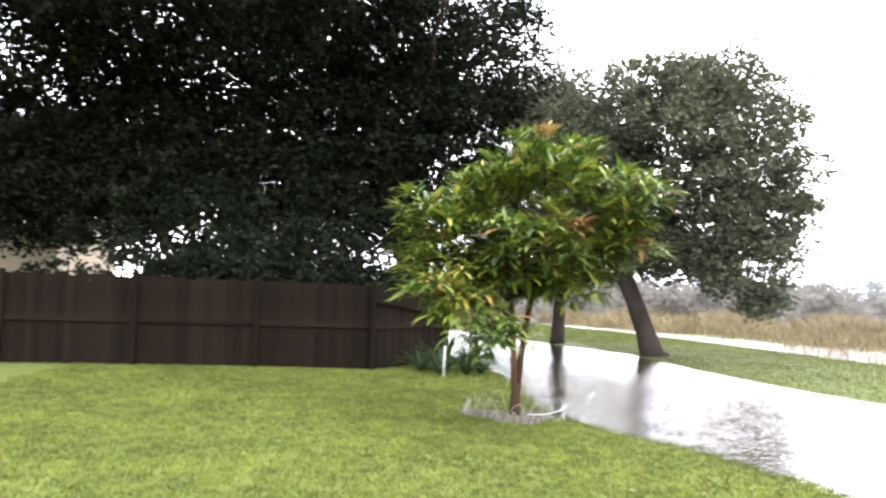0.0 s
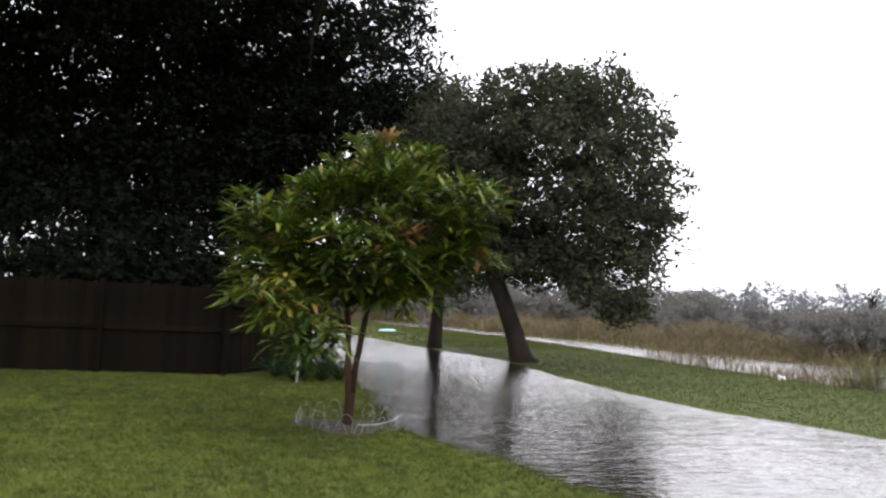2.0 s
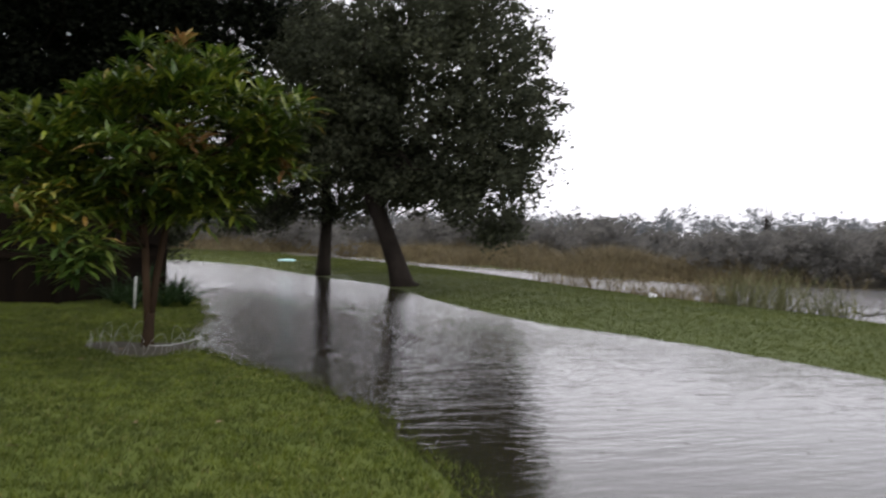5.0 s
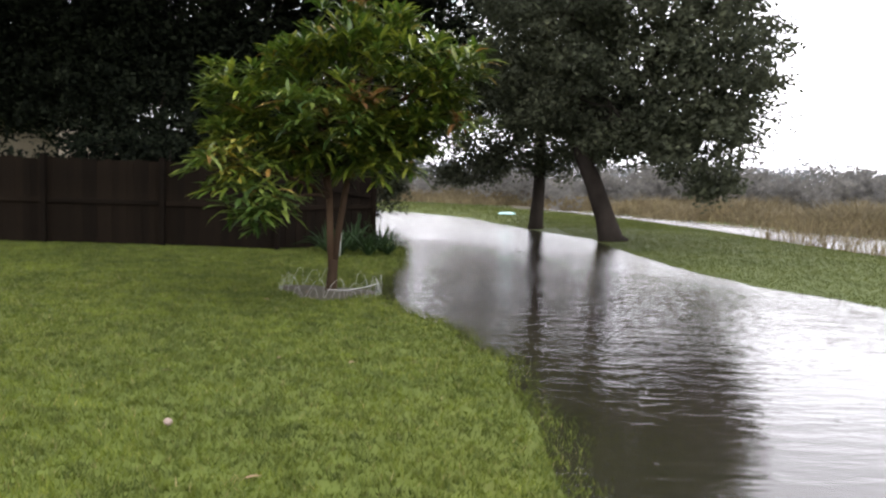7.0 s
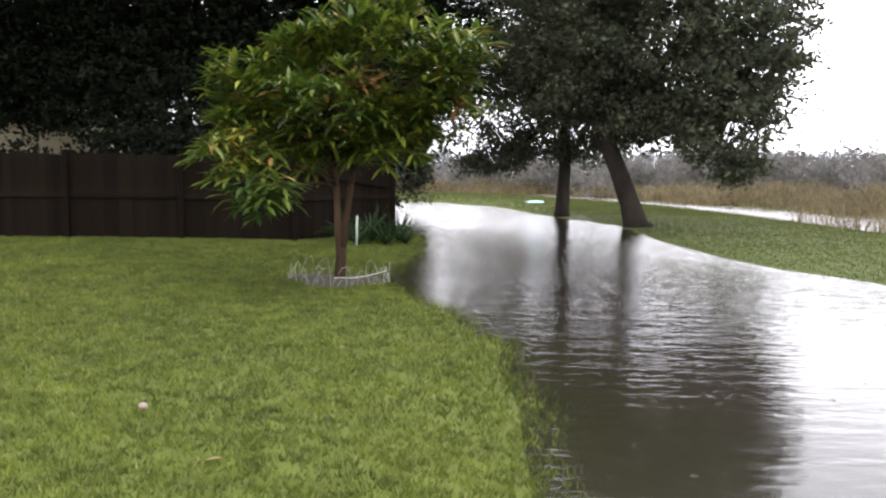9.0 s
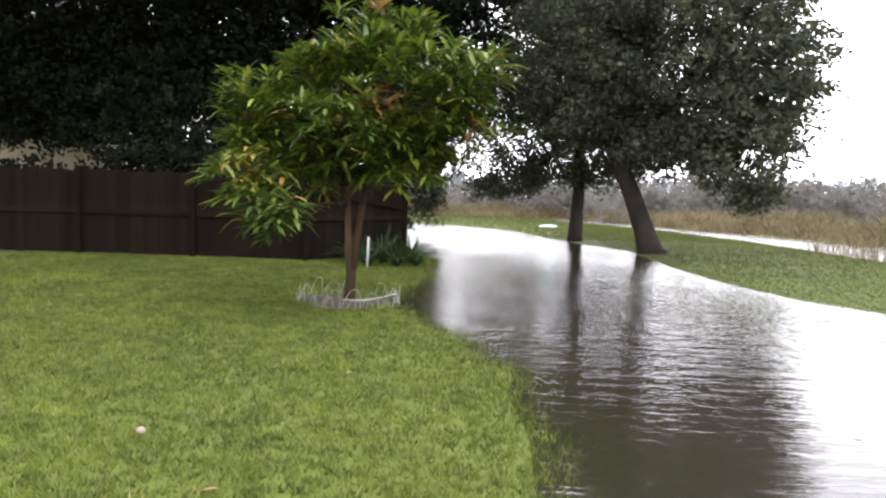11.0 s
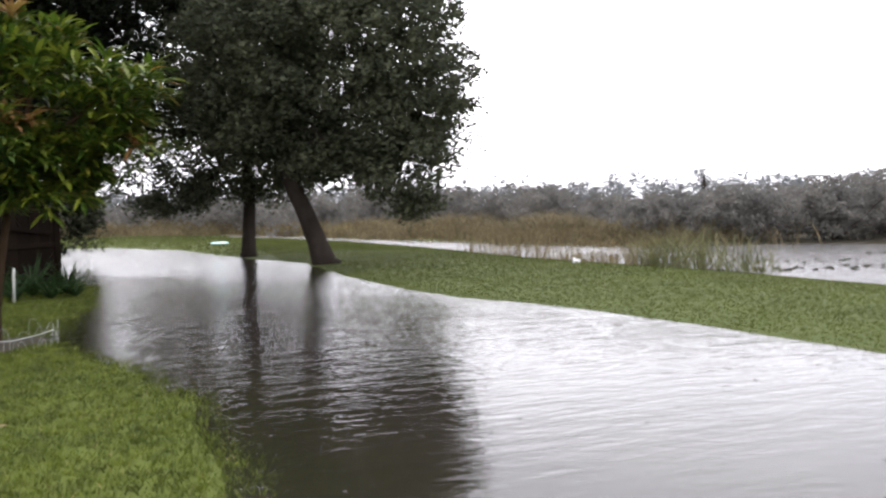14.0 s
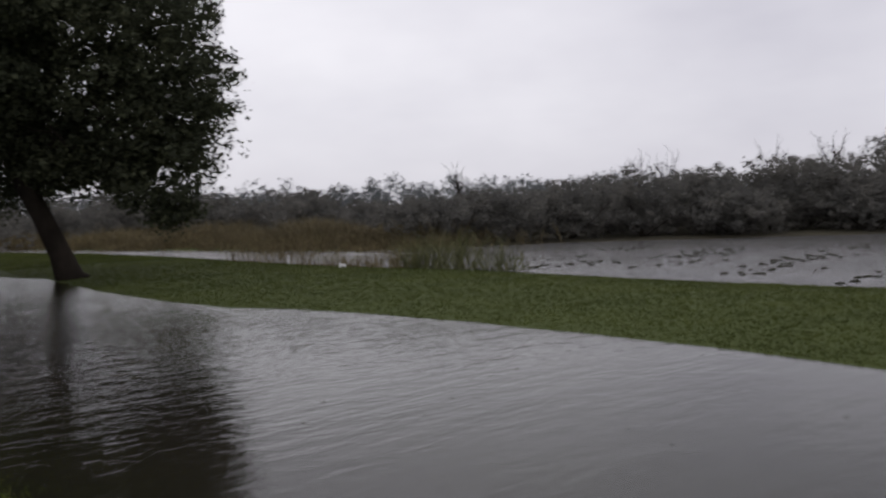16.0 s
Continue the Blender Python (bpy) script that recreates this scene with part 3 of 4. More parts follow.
for (ax, ay), (bx, by) in zip(POSTS, POSTS[1:]):
    a, b = Vector((ax, ay, land(ax, ay))), Vector((bx, by, land(bx, by)))
    d = b - a
    turn = math.atan2(d.y, d.x)
    n = round(math.hypot(d.x, d.y) / 0.143)
    at = a - fence.location
    for i in range(n):
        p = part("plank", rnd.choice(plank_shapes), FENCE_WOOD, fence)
        q = at + d * ((i + 0.5) / n)
        p.matrix_basis = Matrix.Translation(q) @ Matrix.Rotation(turn, 4, "Z") @ Matrix.Translation((0, 0.055 + (i % 2) * 0.007 + rnd.uniform(0, 0.003), rnd.uniform(-0.015, 0.015))) @ Matrix.Rotation(rnd.uniform(-0.006, 0.006), 4, "Y")
    length = d.length
    for z in (0.3, 0.86, 1.55):
        bm = bmesh.new()
        near, deep_ = (0.012, 0.052) if z == 0.86 else (0.086, 0.126)
        box(bm, 0.05, length - 0.05, near, deep_, z - 0.045, z + 0.045, 0.005)
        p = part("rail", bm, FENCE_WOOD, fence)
        p.matrix_basis = Matrix.Translation(at) @ Matrix.Rotation(turn, 4, "Z")
bm = bmesh.new()
box(bm, 0, 2.9, -0.03, 0.01, -0.04, 0.04, 0.004)
brace = part("brace", bm, FENCE_WOOD, fence)
d = Vector((POSTS[6][0] - POSTS[5][0], POSTS[6][1] - POSTS[5][1], 0))
brace.matrix_basis = Matrix.Translation((0, 0, 1.42)) @ Matrix.Rotation(math.atan2(d.y, d.x), 4, "Z") @ Matrix.Rotation(0.11, 4, "Y")


# ---- mango tree ----
def leaf_faces(root, ahead, up, length, width, sag):
    """A long pointed leaf, folded along its rib and bending down: eight corners in three faces a side."""
    ahead, up = Vector(ahead).normalized(), Vector(up)
    side = ahead.cross(up)
    if side.length < 0.05:
        side = ahead.cross(Vector((1, 0, 0)))
    side.normalize()
    up = side.cross(ahead)
    rib, lef, rig = [], [], []
    for u, w in ((0.0, 0.06), (0.3, 0.9), (0.65, 0.85), (1.0, 0.0)):
        c = Vector(root) + ahead * length * u * (1 - 0.12 * sag * u) - Vector((0, 0, 1)) * length * sag * u * u * 0.55
        rib.append(c)
        lef.append(c + side * width * 0.5 * w + up * width * 0.16 * w)
        rig.append(c - side * width * 0.5 * w + up * width * 0.16 * w)
    out = []
    for i in range(3):
        out.append((rib[i], rib[i + 1], lef[i + 1], lef[i]))
        out.append((rib[i + 1], rib[i], rig[i], rig[i + 1]))
    return rib, lef, rig, out


def leaf_mesh(name, length, width, sag):
    rib, lef, rig, _ = leaf_faces((0, 0, 0), (1, 0, 0), (0, 0, 1), length, width, sag)
    bm = bmesh.new()
    R, A, B = ([bm.verts.new(p) for p in row] for row in (rib, lef, rig))
    for i in range(3):
        bm.faces.new((R[i], R[i + 1], A[i + 1], A[i]))
        bm.faces.new((R[i + 1], R[i], B[i], B[i + 1]))
    bmesh.ops.remove_doubles(bm, verts=bm.verts[:], dist=1e-4)
    for f in bm.faces:
        f.smooth = True
    return finish(bm, name)


MANGO_FOOT = Vector((-1.39, 10.88, land(-1.39, 10.88)))
mango = thing("mango_tree", MANGO_FOOT, "young mango tree with drooping long glossy green leaves", "tree")
rng, rnd = np.random.default_rng(21), random.Random(21)
bm = bmesh.new()
tube(bm, [(0.0, 0, -0.08), (0, 0, 0.05), (0.015, 0, 0.3), (0.025, 0, 0.45)], [0.105, 0.08, 0.068, 0.06], 12)
part("trunk", bm, MANGO_BARK, mango)
stems = [[(0.0, 0, 0.3), (-0.025, 0, 0.7), (-0.05, 0.02, 1.3), (-0.12, 0.05, 1.95), (-0.4, 0.1, 2.8)],
         [(0.03, 0, 0.35), (0.075, 0.02, 0.8), (0.15, 0.02, 1.3), (0.26, 0.05, 1.95), (0.5, 0.0, 3.0)]]
for s in stems:
    bm = bmesh.new()
    tube(bm, s, [0.05, 0.046, 0.042, 0.036, 0.024], 10)
    part("stem", bm, MANGO_BARK, mango)
LOBES = [((0.25, 0.1, 2.8), (1.15, 1.0, 0.65)), ((0.35, 0, 3.58), (0.66, 0.65, 0.34)), ((1.35, 0.0, 3.0), (0.58, 0.65, 0.42)), ((-0.1, -0.25, 1.85), (0.8, 0.6, 0.3)), ((0.75, 0.0, 1.95), (0.5, 0.5, 0.2)), ((1.52, -0.1, 2.45), (0.42, 0.45, 0.28)),
         ((1.0, 0.1, 2.2), (0.5, 0.5, 0.25)), ((-0.35, 0, 3.1), (0.45, 0.45, 0.3)), ((-1.15, -0.2, 2.72), (0.45, 0.55, 0.34)), ((-1.2, -0.3, 2.15), (0.42, 0.5, 0.25)),
         ((-1.1, -1.1, 1.72), (0.42, 0.4, 0.25)), ((-0.62, -1.5, 1.22), (0.32, 0.34, 0.26)), ((0.0, -0.7, 2.35), (0.8, 0.6, 0.4)), ((0.3, 0.8, 2.3), (0.8, 0.6, 0.4)),
         ((-0.4, 0.1, 1.95), (0.5, 0.45, 0.2))]
_, tips = clumps(LOBES, 680, 1, 0.0, rng, 0.45)
tips = tips[np.argsort(tips[:, 1] * 0.8 + 0.2 * np.abs(tips[:, 0]))]
for (cx, cy, cz), (rx, ry, rz) in LOBES:
    s = stems[0] if cx < 0.1 else stems[1]
    f = Vector(s[2] if cz < 1.9 else s[3])
    bm = bmesh.new()
    line = bent(f, (cx, cy, cz), 5, 0.07, rnd, 0.06)
    tube(bm, line, [0.03, 0.027, 0.024, 0.02, 0.015, 0.01], 7)
    for k in range(9):
        w = Vector((cx + rnd.uniform(-rx, rx) * 0.8, cy + rnd.uniform(-ry, ry) * 0.8, cz + rnd.uniform(-rz, rz) * 0.8))
        tube(bm, bent(line[2 + k % 4], w, 3, 0.04, rnd), [0.012, 0.01, 0.008, 0.005], 5)
    part("branch", bm, MANGO_BARK, mango)
LEAF_N = Nodes("mango_single_leaf", 0.48, 0.32)
one = LEAF_N.add("ShaderNodeObjectInfo").outputs["Random"]
LEAF_N.colour(LEAF_N.ramp(one, [(0.0, (0.018, 0.04, 0.008)), (0.5, (0.048, 0.086, 0.012)), (0.96, (0.12, 0.155, 0.025)), (0.995, (0.26, 0.16, 0.05))]))
glow = LEAF_N.add("ShaderNodeBsdfTranslucent")
LEAF_N.link(LEAF_N.bsdf.inputs["Base Color"].links[0].from_socket, glow.inputs[0])
both = LEAF_N.add("ShaderNodeMixShader", Fac=0.3)
LEAF_N.link(LEAF_N.bsdf.outputs[0], both.inputs[1])
LEAF_N.link(glow.outputs[0], both.inputs[2])
LEAF_N.link(both.outputs[0], LEAF_N.t.nodes["Material Output"].inputs[0])
shapes = [leaf_mesh("leaf", l, w, s) for l, w, s in ((0.24, 0.043, 0.1), (0.2, 0.038, 0.3), (0.27, 0.045, 0.45), (0.22, 0.042, 0.65))]
joined, yellow, copper = [], [], []
FLUSHES = [Vector(p) for p in ((0.2, -0.2, 3.95), (-0.75, -0.1, 3.45), (1.5, -0.4, 2.3), (0.5, -0.9, 2.7))]
for i, c in enumerate(tips):
    core = Vector((0, 0, 2.3))
    out = (Vector(c) - core).normalized()
    n = rnd.randint(12, 17)
    for k in range(n):
        a = 2.4 * k + rnd.uniform(-0.3, 0.3)
        flat = Vector((math.cos(a), math.sin(a), rnd.uniform(-0.2, 0.85)))
        d = (flat + out * 0.55).normalized()
        root = Vector(c) + d * 0.02 + Vector((0, 0, -0.012 * k * 0.6))
        L, S = rnd.uniform(0.23, 0.37), rnd.uniform(0.1, 0.8)
        bad = k % 2 == 0 and (Vector(c) - Vector((-0.95, -1.35, 1.75))).length < 0.27
        if i < 24 and not bad and not any((Vector(c) - q).length < 0.22 for q in FLUSHES):
            p = part("leaf", rnd.choice(shapes), LEAF_N.m, mango)
            p.matrix_basis = Matrix.Translation(root) @ d.to_track_quat("X", "Z").to_matrix().to_4x4() @ Matrix.Scale(L / 0.23, 4)
        else:
            (yellow if bad else copper if any((Vector(c) - q).length < 0.22 for q in FLUSHES) else joined).extend(leaf_faces(root, d, (0, 0, 1), L, L * 0.195, S)[3])
for name, faces, mat in (("crown", joined, MANGO), ("yellow_leaves", yellow, YELLOWED), ("copper_leaves", copper, FLUSH)):
    if not faces:
        continue
    co = np.array([[tuple(v) for v in f] for f in faces], np.float32)
    # six faces make one leaf: share the corners so that each leaf stays one piece
    leafy = bpy.data.meshes.new(name)
    n = len(co) // 6
    co = co.reshape(n, 24, 3)
    leafy.from_pydata(co.reshape(-1, 3).tolist(), [], np.arange(n * 24).reshape(-1, 4).tolist())
    b2 = bmesh.new()
    b2.from_mesh(leafy)
    bmesh.ops.remove_doubles(b2, verts=b2.verts[:], dist=2e-5)
    b2.to_mesh(leafy)
    b2.free()
    tagged(part(name, leafy, mat, mango), {"crown": "", "yellow_leaves": "yellowing leaves", "copper_leaves": "coppery young leaves"}[name])

# ---- wire edging round the mango tree ----
edging = thing("wire_edging", MANGO_FOOT, "low chipped white hooped wire edging round the tree", "garden edging")
rnd = random.Random(6)
R, N = 0.68, 16
for k in range(N):
    if k in (3, 9):
        continue
    a0, a1 = 2 * math.pi * k / N, 2 * math.pi * (k + 1) / N
    for grow, lift in ((1.0, 0.28 + rnd.uniform(-0.05, 0.02)), (0.45, 0.14 + rnd.uniform(-0.03, 0.02))):
        pts, tilt = [], rnd.uniform(-0.35, 0.35)
        for i in range(11):
            u = i / 10
            w = a0 + (a1 - a0) * (0.5 + (u - 0.5) * grow * 0.96)
            z = lift * (1 - abs(2 * u - 1) ** 2.6)
            q = Vector((R * math.cos(w), R * math.sin(w), 0))
            q.z = land(q.x + MANGO_FOOT.x, q.y + MANGO_FOOT.y) - MANGO_FOOT.z + z - 0.02 + 0.0
            pts.append(q + Vector((tilt * z, 0.5 * tilt * z, 0)))
        bm = bmesh.new()
        tube(bm, pts, [0.0021] * 11, 5)
        part("hoop", bm, WIRE, edging)
bm = bmesh.new()
tube(bm, [(0.05, -0.70, 0.13), (0.3, -0.64, 0.125), (0.52, -0.46, 0.15), (0.66, -0.2, 0.17)], [0.0045] * 4, 6)
part("bar", bm, plain_material("white_rod", (0.4, 0.41, 0.38), (0.55, 0.56, 0.53), 0.5, 30), edging, "bent white rod")


# ---- strap-leaved plants and stakes by the fence end ----
def strap_plant(foot, n, reach, seed):
    rnd = random.Random(seed)
    t = thing("strap_leaf_plant", foot, "dark green strap-leaved plant at the fence foot", "plant", "plants by the fence end")
    for k in range(n):
        a, L = rnd.uniform(0, 2 * math.pi), reach * rnd.uniform(0.7, 1.2)
        lean = rnd.uniform(0.3, 1.2)
        bm = bmesh.new()
        rows = []
        for i in range(6):
            u = i / 5
            p = Vector((math.cos(a) * lean * L * u, math.sin(a) * lean * L * u, L * (1.1 * u - 0.75 * lean * u * u)))
            s = Vector((-math.sin(a), math.cos(a), 0)) * 0.02 * (1 - u ** 3 * 0.95)
            rows.append((bm.verts.new(p - s), bm.verts.new(p - Vector((0, 0, 0.008))), bm.verts.new(p + s)))
        for r, q in zip(rows, rows[1:]):
            bm.faces.new((r[0], r[1], q[1], q[0]))
            bm.faces.new((r[1], r[2], q[2], q[1]))
        part("leaf", bm, STRAP, t)


for k, (x, y, n, r) in enumerate(((-2.3, 16.5, 44, 0.7), (-1.8, 16.9, 50, 0.85), (-1.25, 17.2, 48, 0.8), (-1.95, 15.9, 40, 0.6), (-1.4, 16.1, 44, 0.65), (-1.05, 16.5, 36, 0.65))):
    strap_plant((x, y, land(x, y) - 0.01), n, r, 50 + k)
for x, y, h, lean in ((-1.92, 15.6, 0.6, 0.02),):
    bm = bmesh.new()
    tube(bm, [(0, 0, -0.1), (lean * 0.5, 0, h * 0.5), (lean, 0, h)], [0.022, 0.022, 0.02], 8)
    st = tagged(part("stake", bm, WIRE), "white painted stake among the plants", "stake")
    st.location = (x, y, land(x, y))

# ---- far side: reeds, shrubs, tree line ----
def reeds(name, places, count, tall, wide, material, label, spread=0.5):
    """Upright blades about the places."""
    places = np.asarray(places, float)
    pick = places[RNG.integers(len(places), size=count)]
    x = pick[:, 0] + RNG.normal(size=count) * spread
    y = pick[:, 1] + RNG.normal(size=count) * spread
    z = np.maximum(height(x, y), -0.1)
    h = tall * RNG.uniform(0.45, 1.2, count) * (0.55 + 0.5 * np.abs(np.sin(0.31 * x + 0.17 * y)) + 0.25 * np.sin(0.9 * x - 0.6 * y))
    a = RNG.uniform(0, math.pi, count)
    s = np.stack([np.cos(a), np.sin(a), 0 * a], -1) * wide
    root = np.stack([x, y, z - 0.02], -1)
    lean = np.stack([RNG.normal(size=count) * 0.18 * h, RNG.normal(size=count) * 0.18 * h, 0.55 * h], -1)
    mid = root + lean
    tip = mid + lean * np.array([1.7, 1.7, 0.8])
    faces = np.stack([root - s, root + s, mid + 0.8 * s, mid - 0.8 * s], 1)
    tops = np.stack([mid - 0.8 * s, mid + 0.8 * s, tip + 0.1 * s, tip - 0.1 * s], 1)
    return tagged(part(name, poly_mesh(name, np.concatenate([faces, tops])), material), label, "reeds", kind="stuff")


def along(line, step, off=0.0, jitter=0.0):
    rnd = random.Random(len(line))
    out = []
    for (ax, ay), (bx, by) in zip(line, line[1:]):
        L = math.hypot(bx - ax, by - ay)
        for i in range(max(1, int(L / step))):
            u = i * step / L
            out.append((ax + (bx - ax) * u + (by - ay) / L * -off + rnd.uniform(-jitter, jitter), ay + (by - ay) * u + (bx - ax) / L * off + rnd.uniform(-jitter, jitter)))
    return out


shore = [(-14, 56), (-4, 54)] + POND_FAR[:6]
reeds("marsh_reeds", along(shore, 1.0, 2.6, 1.4), 30000, 0.62, 0.018, REED, "tan dry reeds along the far shore of the pond", 1.1)
reeds("marsh_grass", along(shore, 1.0, 7.0, 3.0), 30000, 0.95, 0.024, MARSH_GRASS, "tan and olive marsh grass behind the pond", 1.8)
reeds("shore_reeds", [(11.7, 19.2), (11.5, 20.2), (11.3, 21.2), (11.9, 18.4), (11.1, 23.5), (10.9, 25.5)], 620, 0.72, 0.011, REED, "thin brown reeds at the edge of the pond", 0.45)
reeds("green_shore_reeds", [(12.4, 17.2), (12.7, 16.2), (12.3, 17.8), (13.0, 15.0)], 420, 0.95, 0.014, REED_GREEN, "green reeds at the edge of the pond", 0.3)


def thicket(name, spots, mat, label, leaf, per_tree, seed):
    """Many bushes or trees far off: trunks and leaves in one mesh."""
    rng = np.random.default_rng(seed)
    faces = []
    for x, y, tall, wide in spots:
        z = max(land(x, y), 0)
        blobs = [((x + rng.normal() * wide * 0.3, y + rng.normal() * wide * 0.3, z + tall * f), (wide * r, wide * r, tall * q)) for f, r, q in ((0.35, 0.55, 0.35), (0.62, 0.5, 0.3), (0.8, 0.3, 0.2))]
        pts, _ = clumps(blobs, per_tree // 10, 10, wide * 0.1, rng, 0.35)
        faces.append(kites(pts, leaf, leaf * 0.6, rng))
    return tagged(part(name, poly_mesh(name, np.concatenate(faces)), mat), label, "woods", kind="stuff")


rnd = random.Random(77)
spots = []
for k in range(150):
    az = radians(-16 + 96 * (k + rnd.random()) / 150)
    d = rnd.uniform(78, 104) - 30 * max(0, (math.degrees(az) - 45) / 35)
    tall = rnd.uniform(3.2, 4.3) + (1.0 if rnd.random() < 0.12 else 0)
    spots.append((math.sin(az) * d, math.cos(az) * d, tall * d / 90 + 0.2, rnd.uniform(2.2, 4.0)))
thicket("far_woods", spots, FAR, "tree line coloured pale grey-green for rain haze", 0.19, 2000, 5)
spots = []
for k in range(150):
    az = radians(-14 + 90 * (k + rnd.random()) / 150)
    deg = math.degrees(az)
    d = np.interp(deg, [-14, 0, 15, 30, 40, 55, 75], [60, 58, 54, 46, 40, 42, 44]) + rnd.uniform(0, 16)
    spots.append((math.sin(az) * d, math.cos(az) * d, rnd.uniform(1.5, 2.5), rnd.uniform(1.6, 3.0)))
for k in range(36):
    az = radians(rnd.uniform(2, 30))
    d = rnd.uniform(50, 60)
    spots.append((math.sin(az) * d, math.cos(az) * d, rnd.uniform(2.4, 3.4), rnd.uniform(1.8, 2.8)))
thicket("marsh_shrubs", spots, SHRUB, "brown shrubs in the marsh across the pond, greyed for haze", 0.18, 1100, 6)
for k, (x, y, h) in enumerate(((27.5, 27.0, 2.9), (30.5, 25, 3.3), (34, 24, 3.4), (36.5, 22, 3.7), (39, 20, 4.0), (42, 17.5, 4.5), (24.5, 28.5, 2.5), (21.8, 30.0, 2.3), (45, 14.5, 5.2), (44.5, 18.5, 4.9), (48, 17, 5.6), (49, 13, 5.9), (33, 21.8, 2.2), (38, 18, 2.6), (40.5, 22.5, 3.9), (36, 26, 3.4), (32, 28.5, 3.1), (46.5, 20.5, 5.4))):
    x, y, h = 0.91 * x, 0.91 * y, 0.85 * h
    bush("shore_tree", (x, y, land(x, y)), [((0, 0, h * 0.55), (2.3, 2.0, h * 0.4)), ((0.7, 0.3, h * 0.3), (2.1, 1.7, h * 0.3)), ((-0.6, 0, h * 0.75), (1.0, 1.0, h * 0.25))], 9000, (0.14, 0.08), SHRUB, "tree on the far pond shore, greyed and lightened for haze", 90 + k, "tree", 0.32)

def bare_tree(foot, tall, seed):
    """A leafless tree: a thin trunk that forks twice."""
    rnd = random.Random(seed)
    t = thing("bare_tree", foot, "leafless grey tree standing in the far marsh", "tree", "bare trees in the marsh")
    bm = bmesh.new()
    tube(bm, bent((0, 0, -0.1), (0.1, 0, tall * 0.6), 5, 0.05, rnd), [0.07, 0.065, 0.058, 0.05, 0.042, 0.035], 7)
    part("trunk", bm, BARK, t)
    for k in range(9):
        z = tall * rnd.uniform(0.35, 0.6)
        w = rnd.uniform(0, 6.28)
        end = Vector((math.cos(w) * tall * 0.16, math.sin(w) * tall * 0.16, tall * rnd.uniform(0.75, 1.0)))
        bm = bmesh.new()
        line = bent((0.05, 0, z), end, 4, 0.08, rnd)
        tube(bm, line, [0.03, 0.026, 0.022, 0.017, 0.01], 5)
        for i in range(4):
            f = line[2 + i % 3]
            tube(bm, [f, f + Vector((rnd.uniform(-0.35, 0.35), rnd.uniform(-0.35, 0.35), rnd.uniform(0.2, 0.5)))], [0.012, 0.006], 4)
        part("limb", bm, BARK, t)


for k, (x, y, h) in enumerate(((35.5, 29.5, 4.3), (36.6, 28.4, 4.1), (27.5, 35.5, 3.7), (43, 22.5, 4.9), (40.5, 24.5, 4.4))):
    bare_tree((x, y, land(x, y)), h, 200 + k)

# ---- small things ----
bm = bmesh.new()
bmesh.ops.create_uvsphere(bm, u_segments=20, v_segments=10, radius=1.0)
for v in bm.verts:
    v.co = Vector((v.co.x * 0.42 * (1 - 0.25 * v.co.x), v.co.y * 0.22, max(v.co.z, -0.05) * 0.085))
tub = tagged(part("boat", bm, plain_material("pale_turquoise_paint", (0.3, 0.62, 0.58), (0.5, 0.78, 0.76), 0.35)), "small upturned pale turquoise boat on the grass bank", "boat")
tub.location = (3.05, 37.6, land(3.05, 37.6) + 0.02)

# matted weeds afloat in the pond
bm = bmesh.new()
rnd = random.Random(15)
PADS = plain_material("floating_weed", (0.012, 0.012, 0.008), (0.035, 0.034, 0.022), 0.95, 6, 0.05)
for x, y, n in ((14.2, 17.4, 5), (14.0, 15.2, 8), (17.2, 16.9, 4), (15.7, 14.3, 5), (19.1, 14.5, 7), (20.3, 13.9, 7), (15.4, 9.9, 6), (18.3, 10.8, 8), (19.9, 10.9, 8), (15.8, 7.6, 6), (22, 15, 5), (24, 12, 6), (17, 12.6, 5), (21.5, 18, 5)):
    for k in range(2 * n):
        cx, cy, r = x + rnd.gauss(0, 0.9), y + rnd.gauss(0, 0.4), rnd.uniform(0.025, 0.09)
        ring = []
        for i in range(9):
            w = 2 * math.pi * i / 9
            ring.append((cx + r * 1.5 * math.cos(w) * rnd.uniform(0.6, 1.2), cy + r * math.sin(w) * rnd.uniform(0.6, 1.2)))
        top = [bm.verts.new((px_, py_, 0.02)) for px_, py_ in ring]
        mid = bm.verts.new((cx, cy, 0.035 + 0.06 * r))
        low = [bm.verts.new((cx + 1.1 * (px_ - cx), cy + 1.1 * (py_ - cy), -0.02)) for px_, py_ in ring]
        for i in range(9):
            j = (i + 1) % 9
            bm.faces.new((top[i], top[j], mid))
            bm.faces.new((low[i], low[j], top[j], top[i]))
tagged(part("floating_weeds", bm, PADS), "dark mats of weed floating in the pond", "weeds", kind="stuff")

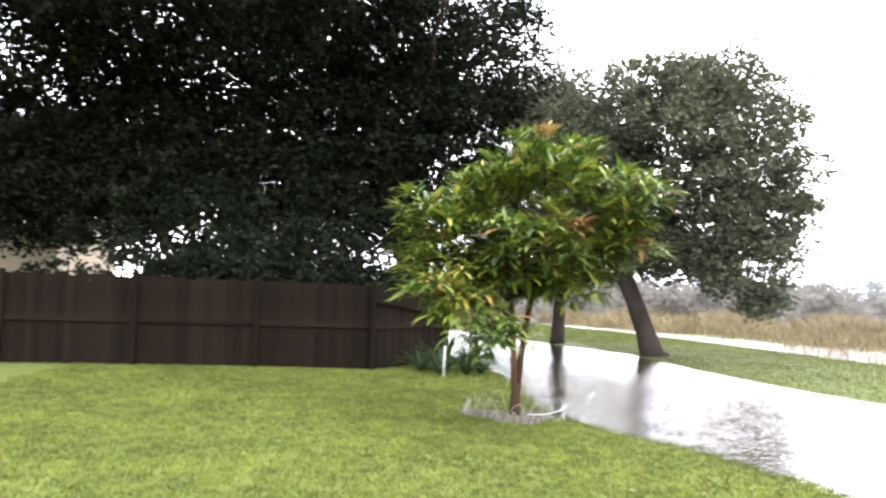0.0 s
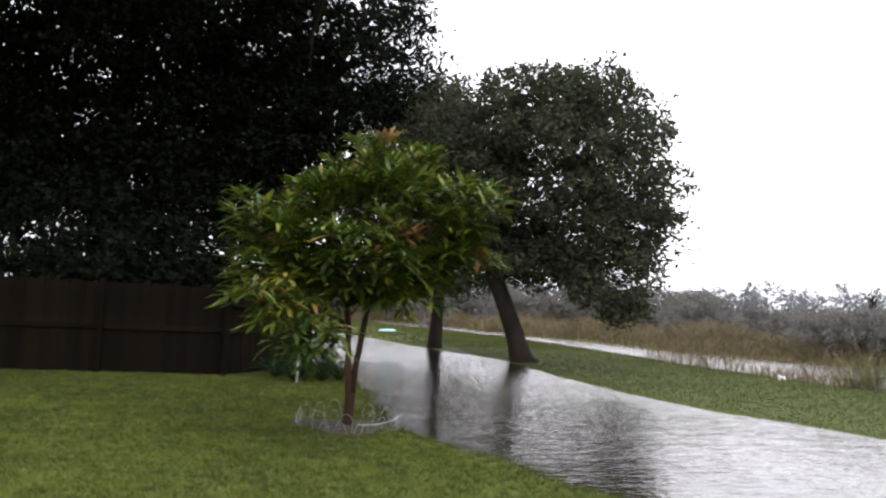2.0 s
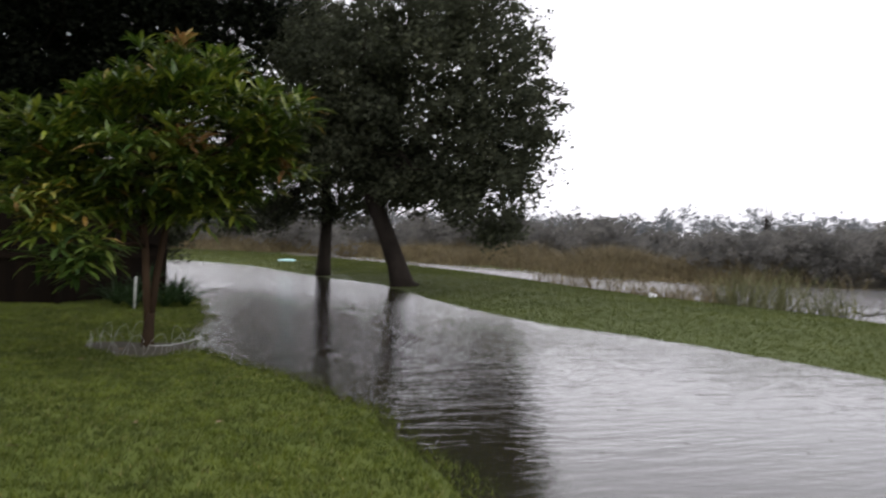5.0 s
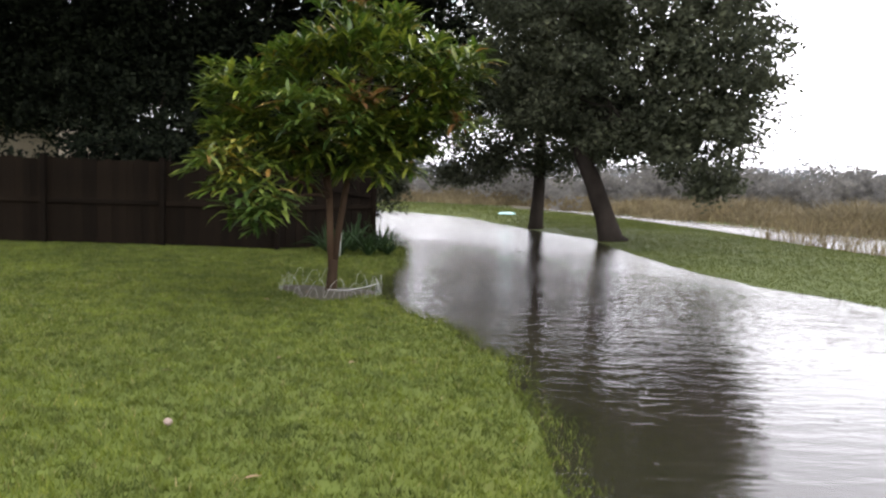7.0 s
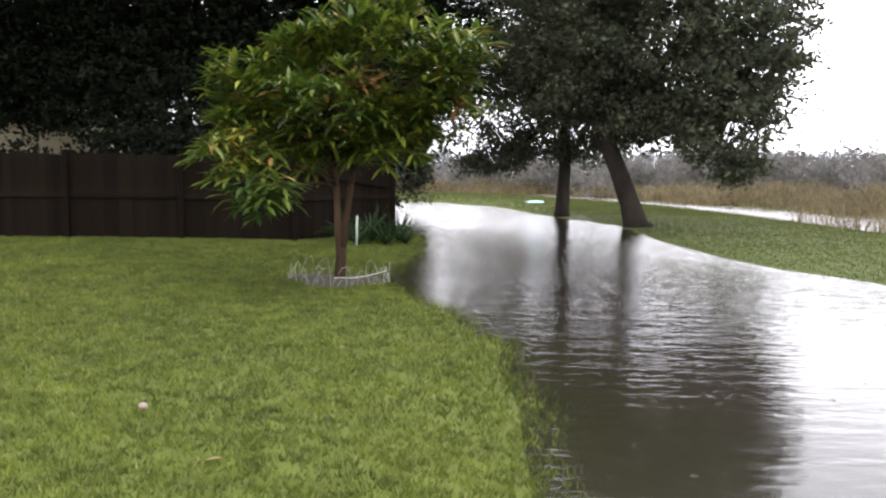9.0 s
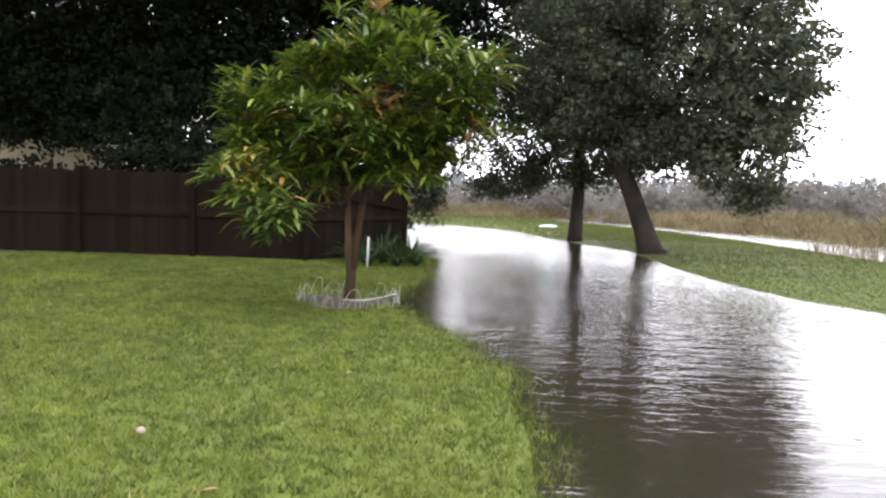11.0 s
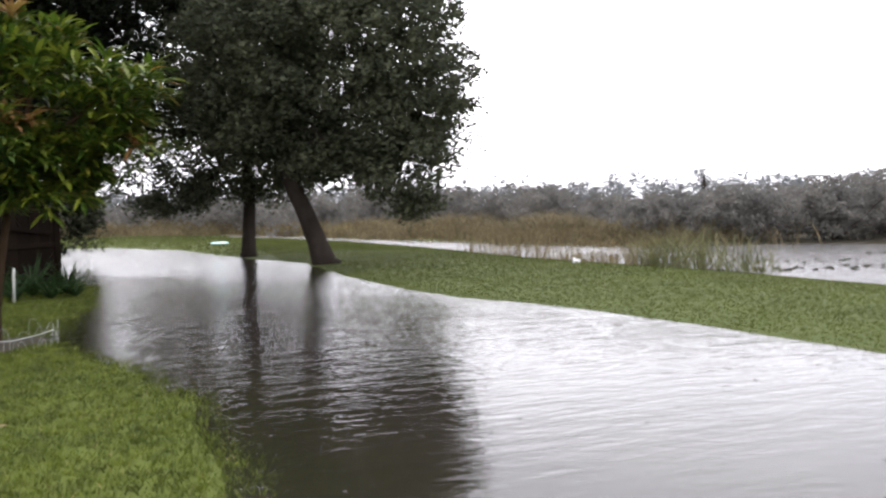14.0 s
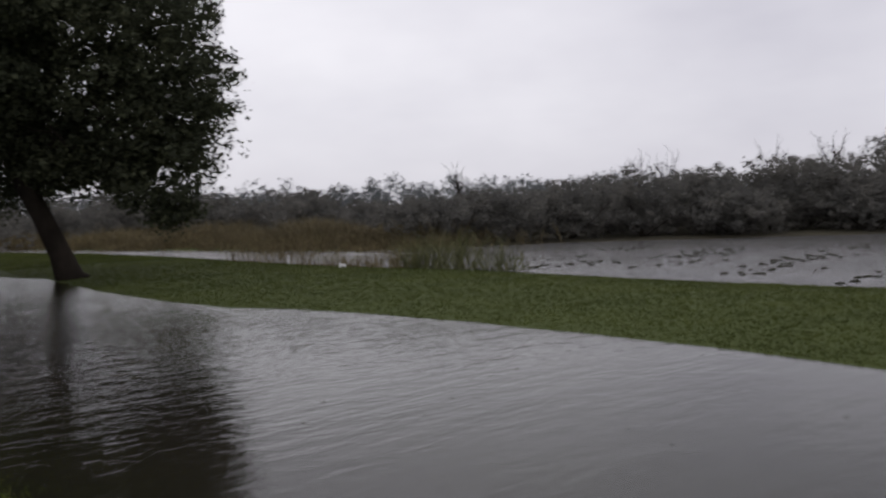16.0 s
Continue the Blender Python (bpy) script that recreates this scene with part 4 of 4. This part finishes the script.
# bare wet soil inside the edging
bm = bmesh.new()
centre = bm.verts.new((-1.44, 10.85, land(-1.44, 10.85) + 0.03))
rings = []
for q in (0.5, 1.0):
    row = []
    for i in range(36):
        w = 2 * math.pi * i / 36
        r = q * (0.66 + 0.15 * math.sin(3 * w) + rnd.uniform(-0.03, 0.03))
        x, y = -1.44 + r * math.cos(w), 10.85 + r * math.sin(w)
        row.append(bm.verts.new((x, y, land(x, y) + (0.022 if q < 1 else 0.002))))
    rings.append(row)
for i in range(36):
    j = (i + 1) % 36
    bm.faces.new((rings[0][i], rings[0][j], centre))
    bm.faces.new((rings[1][i], rings[1][j], rings[0][j], rings[0][i]))
tagged(part("soil_bed", bm, plain_material("wet_soil", (0.02, 0.016, 0.011), (0.055, 0.05, 0.025), 0.95, 18)), "dark wet soil under the young tree", "soil", kind="stuff")

# a pale lump and fallen leaves in the lawn
bm = bmesh.new()
bmesh.ops.create_icosphere(bm, subdivisions=3, radius=0.028)
for v in bm.verts:
    v.co *= 1 + 0.18 * noise.noise(v.co * 40)
    v.co.z *= 0.8
stone = tagged(part("stone", bm, plain_material("pale_stone", (0.15, 0.11, 0.085), (0.24, 0.185, 0.15), 0.8, 40)), "small pale pinkish stone in the grass", "stone")
stone.location = (-1.48, 4.76, land(-1.48, 4.76) + 0.03)
DRY = plain_material("dry_leaf", (0.09, 0.055, 0.025), (0.18, 0.12, 0.06), 0.7, 30)
dry_shape = leaf_mesh("fallen_leaf", 0.11, 0.04, 0.3)
for k in range(13):
    x, y = rnd.uniform(-4.5, 0.3), rnd.uniform(3.3, 11)
    p = tagged(part("fallen_leaf", dry_shape, DRY), "dry brown leaf fallen on the lawn", "leaf", "leaves fallen on the lawn")
    p.matrix_basis = Matrix.Translation((x, y, land(x, y) + 0.035)) @ Matrix.Rotation(rnd.uniform(0, 6.28), 4, "Z") @ Matrix.Rotation(rnd.uniform(-0.3, 0.3), 4, "X")

# scrap of white plastic among the reeds
bm = bmesh.new()
box(bm, -0.13, 0.13, -0.05, 0.05, 0.08, 0.13, 0.01)
box(bm, -0.13, -0.06, -0.045, 0.045, 0.0, 0.19, 0.01)
box(bm, 0.07, 0.13, -0.045, 0.045, 0.0, 0.10, 0.01)
scrap = tagged(part("plastic_scrap", bm, plain_material("white_plastic", (0.7, 0.7, 0.68), (0.82, 0.82, 0.8), 0.4, 12)), "broken piece of white plastic at the pond edge", "litter")
scrap.scale = (0.72, 0.72, 0.72)
scrap.location = (10.75, 18.9, land(10.75, 18.9))
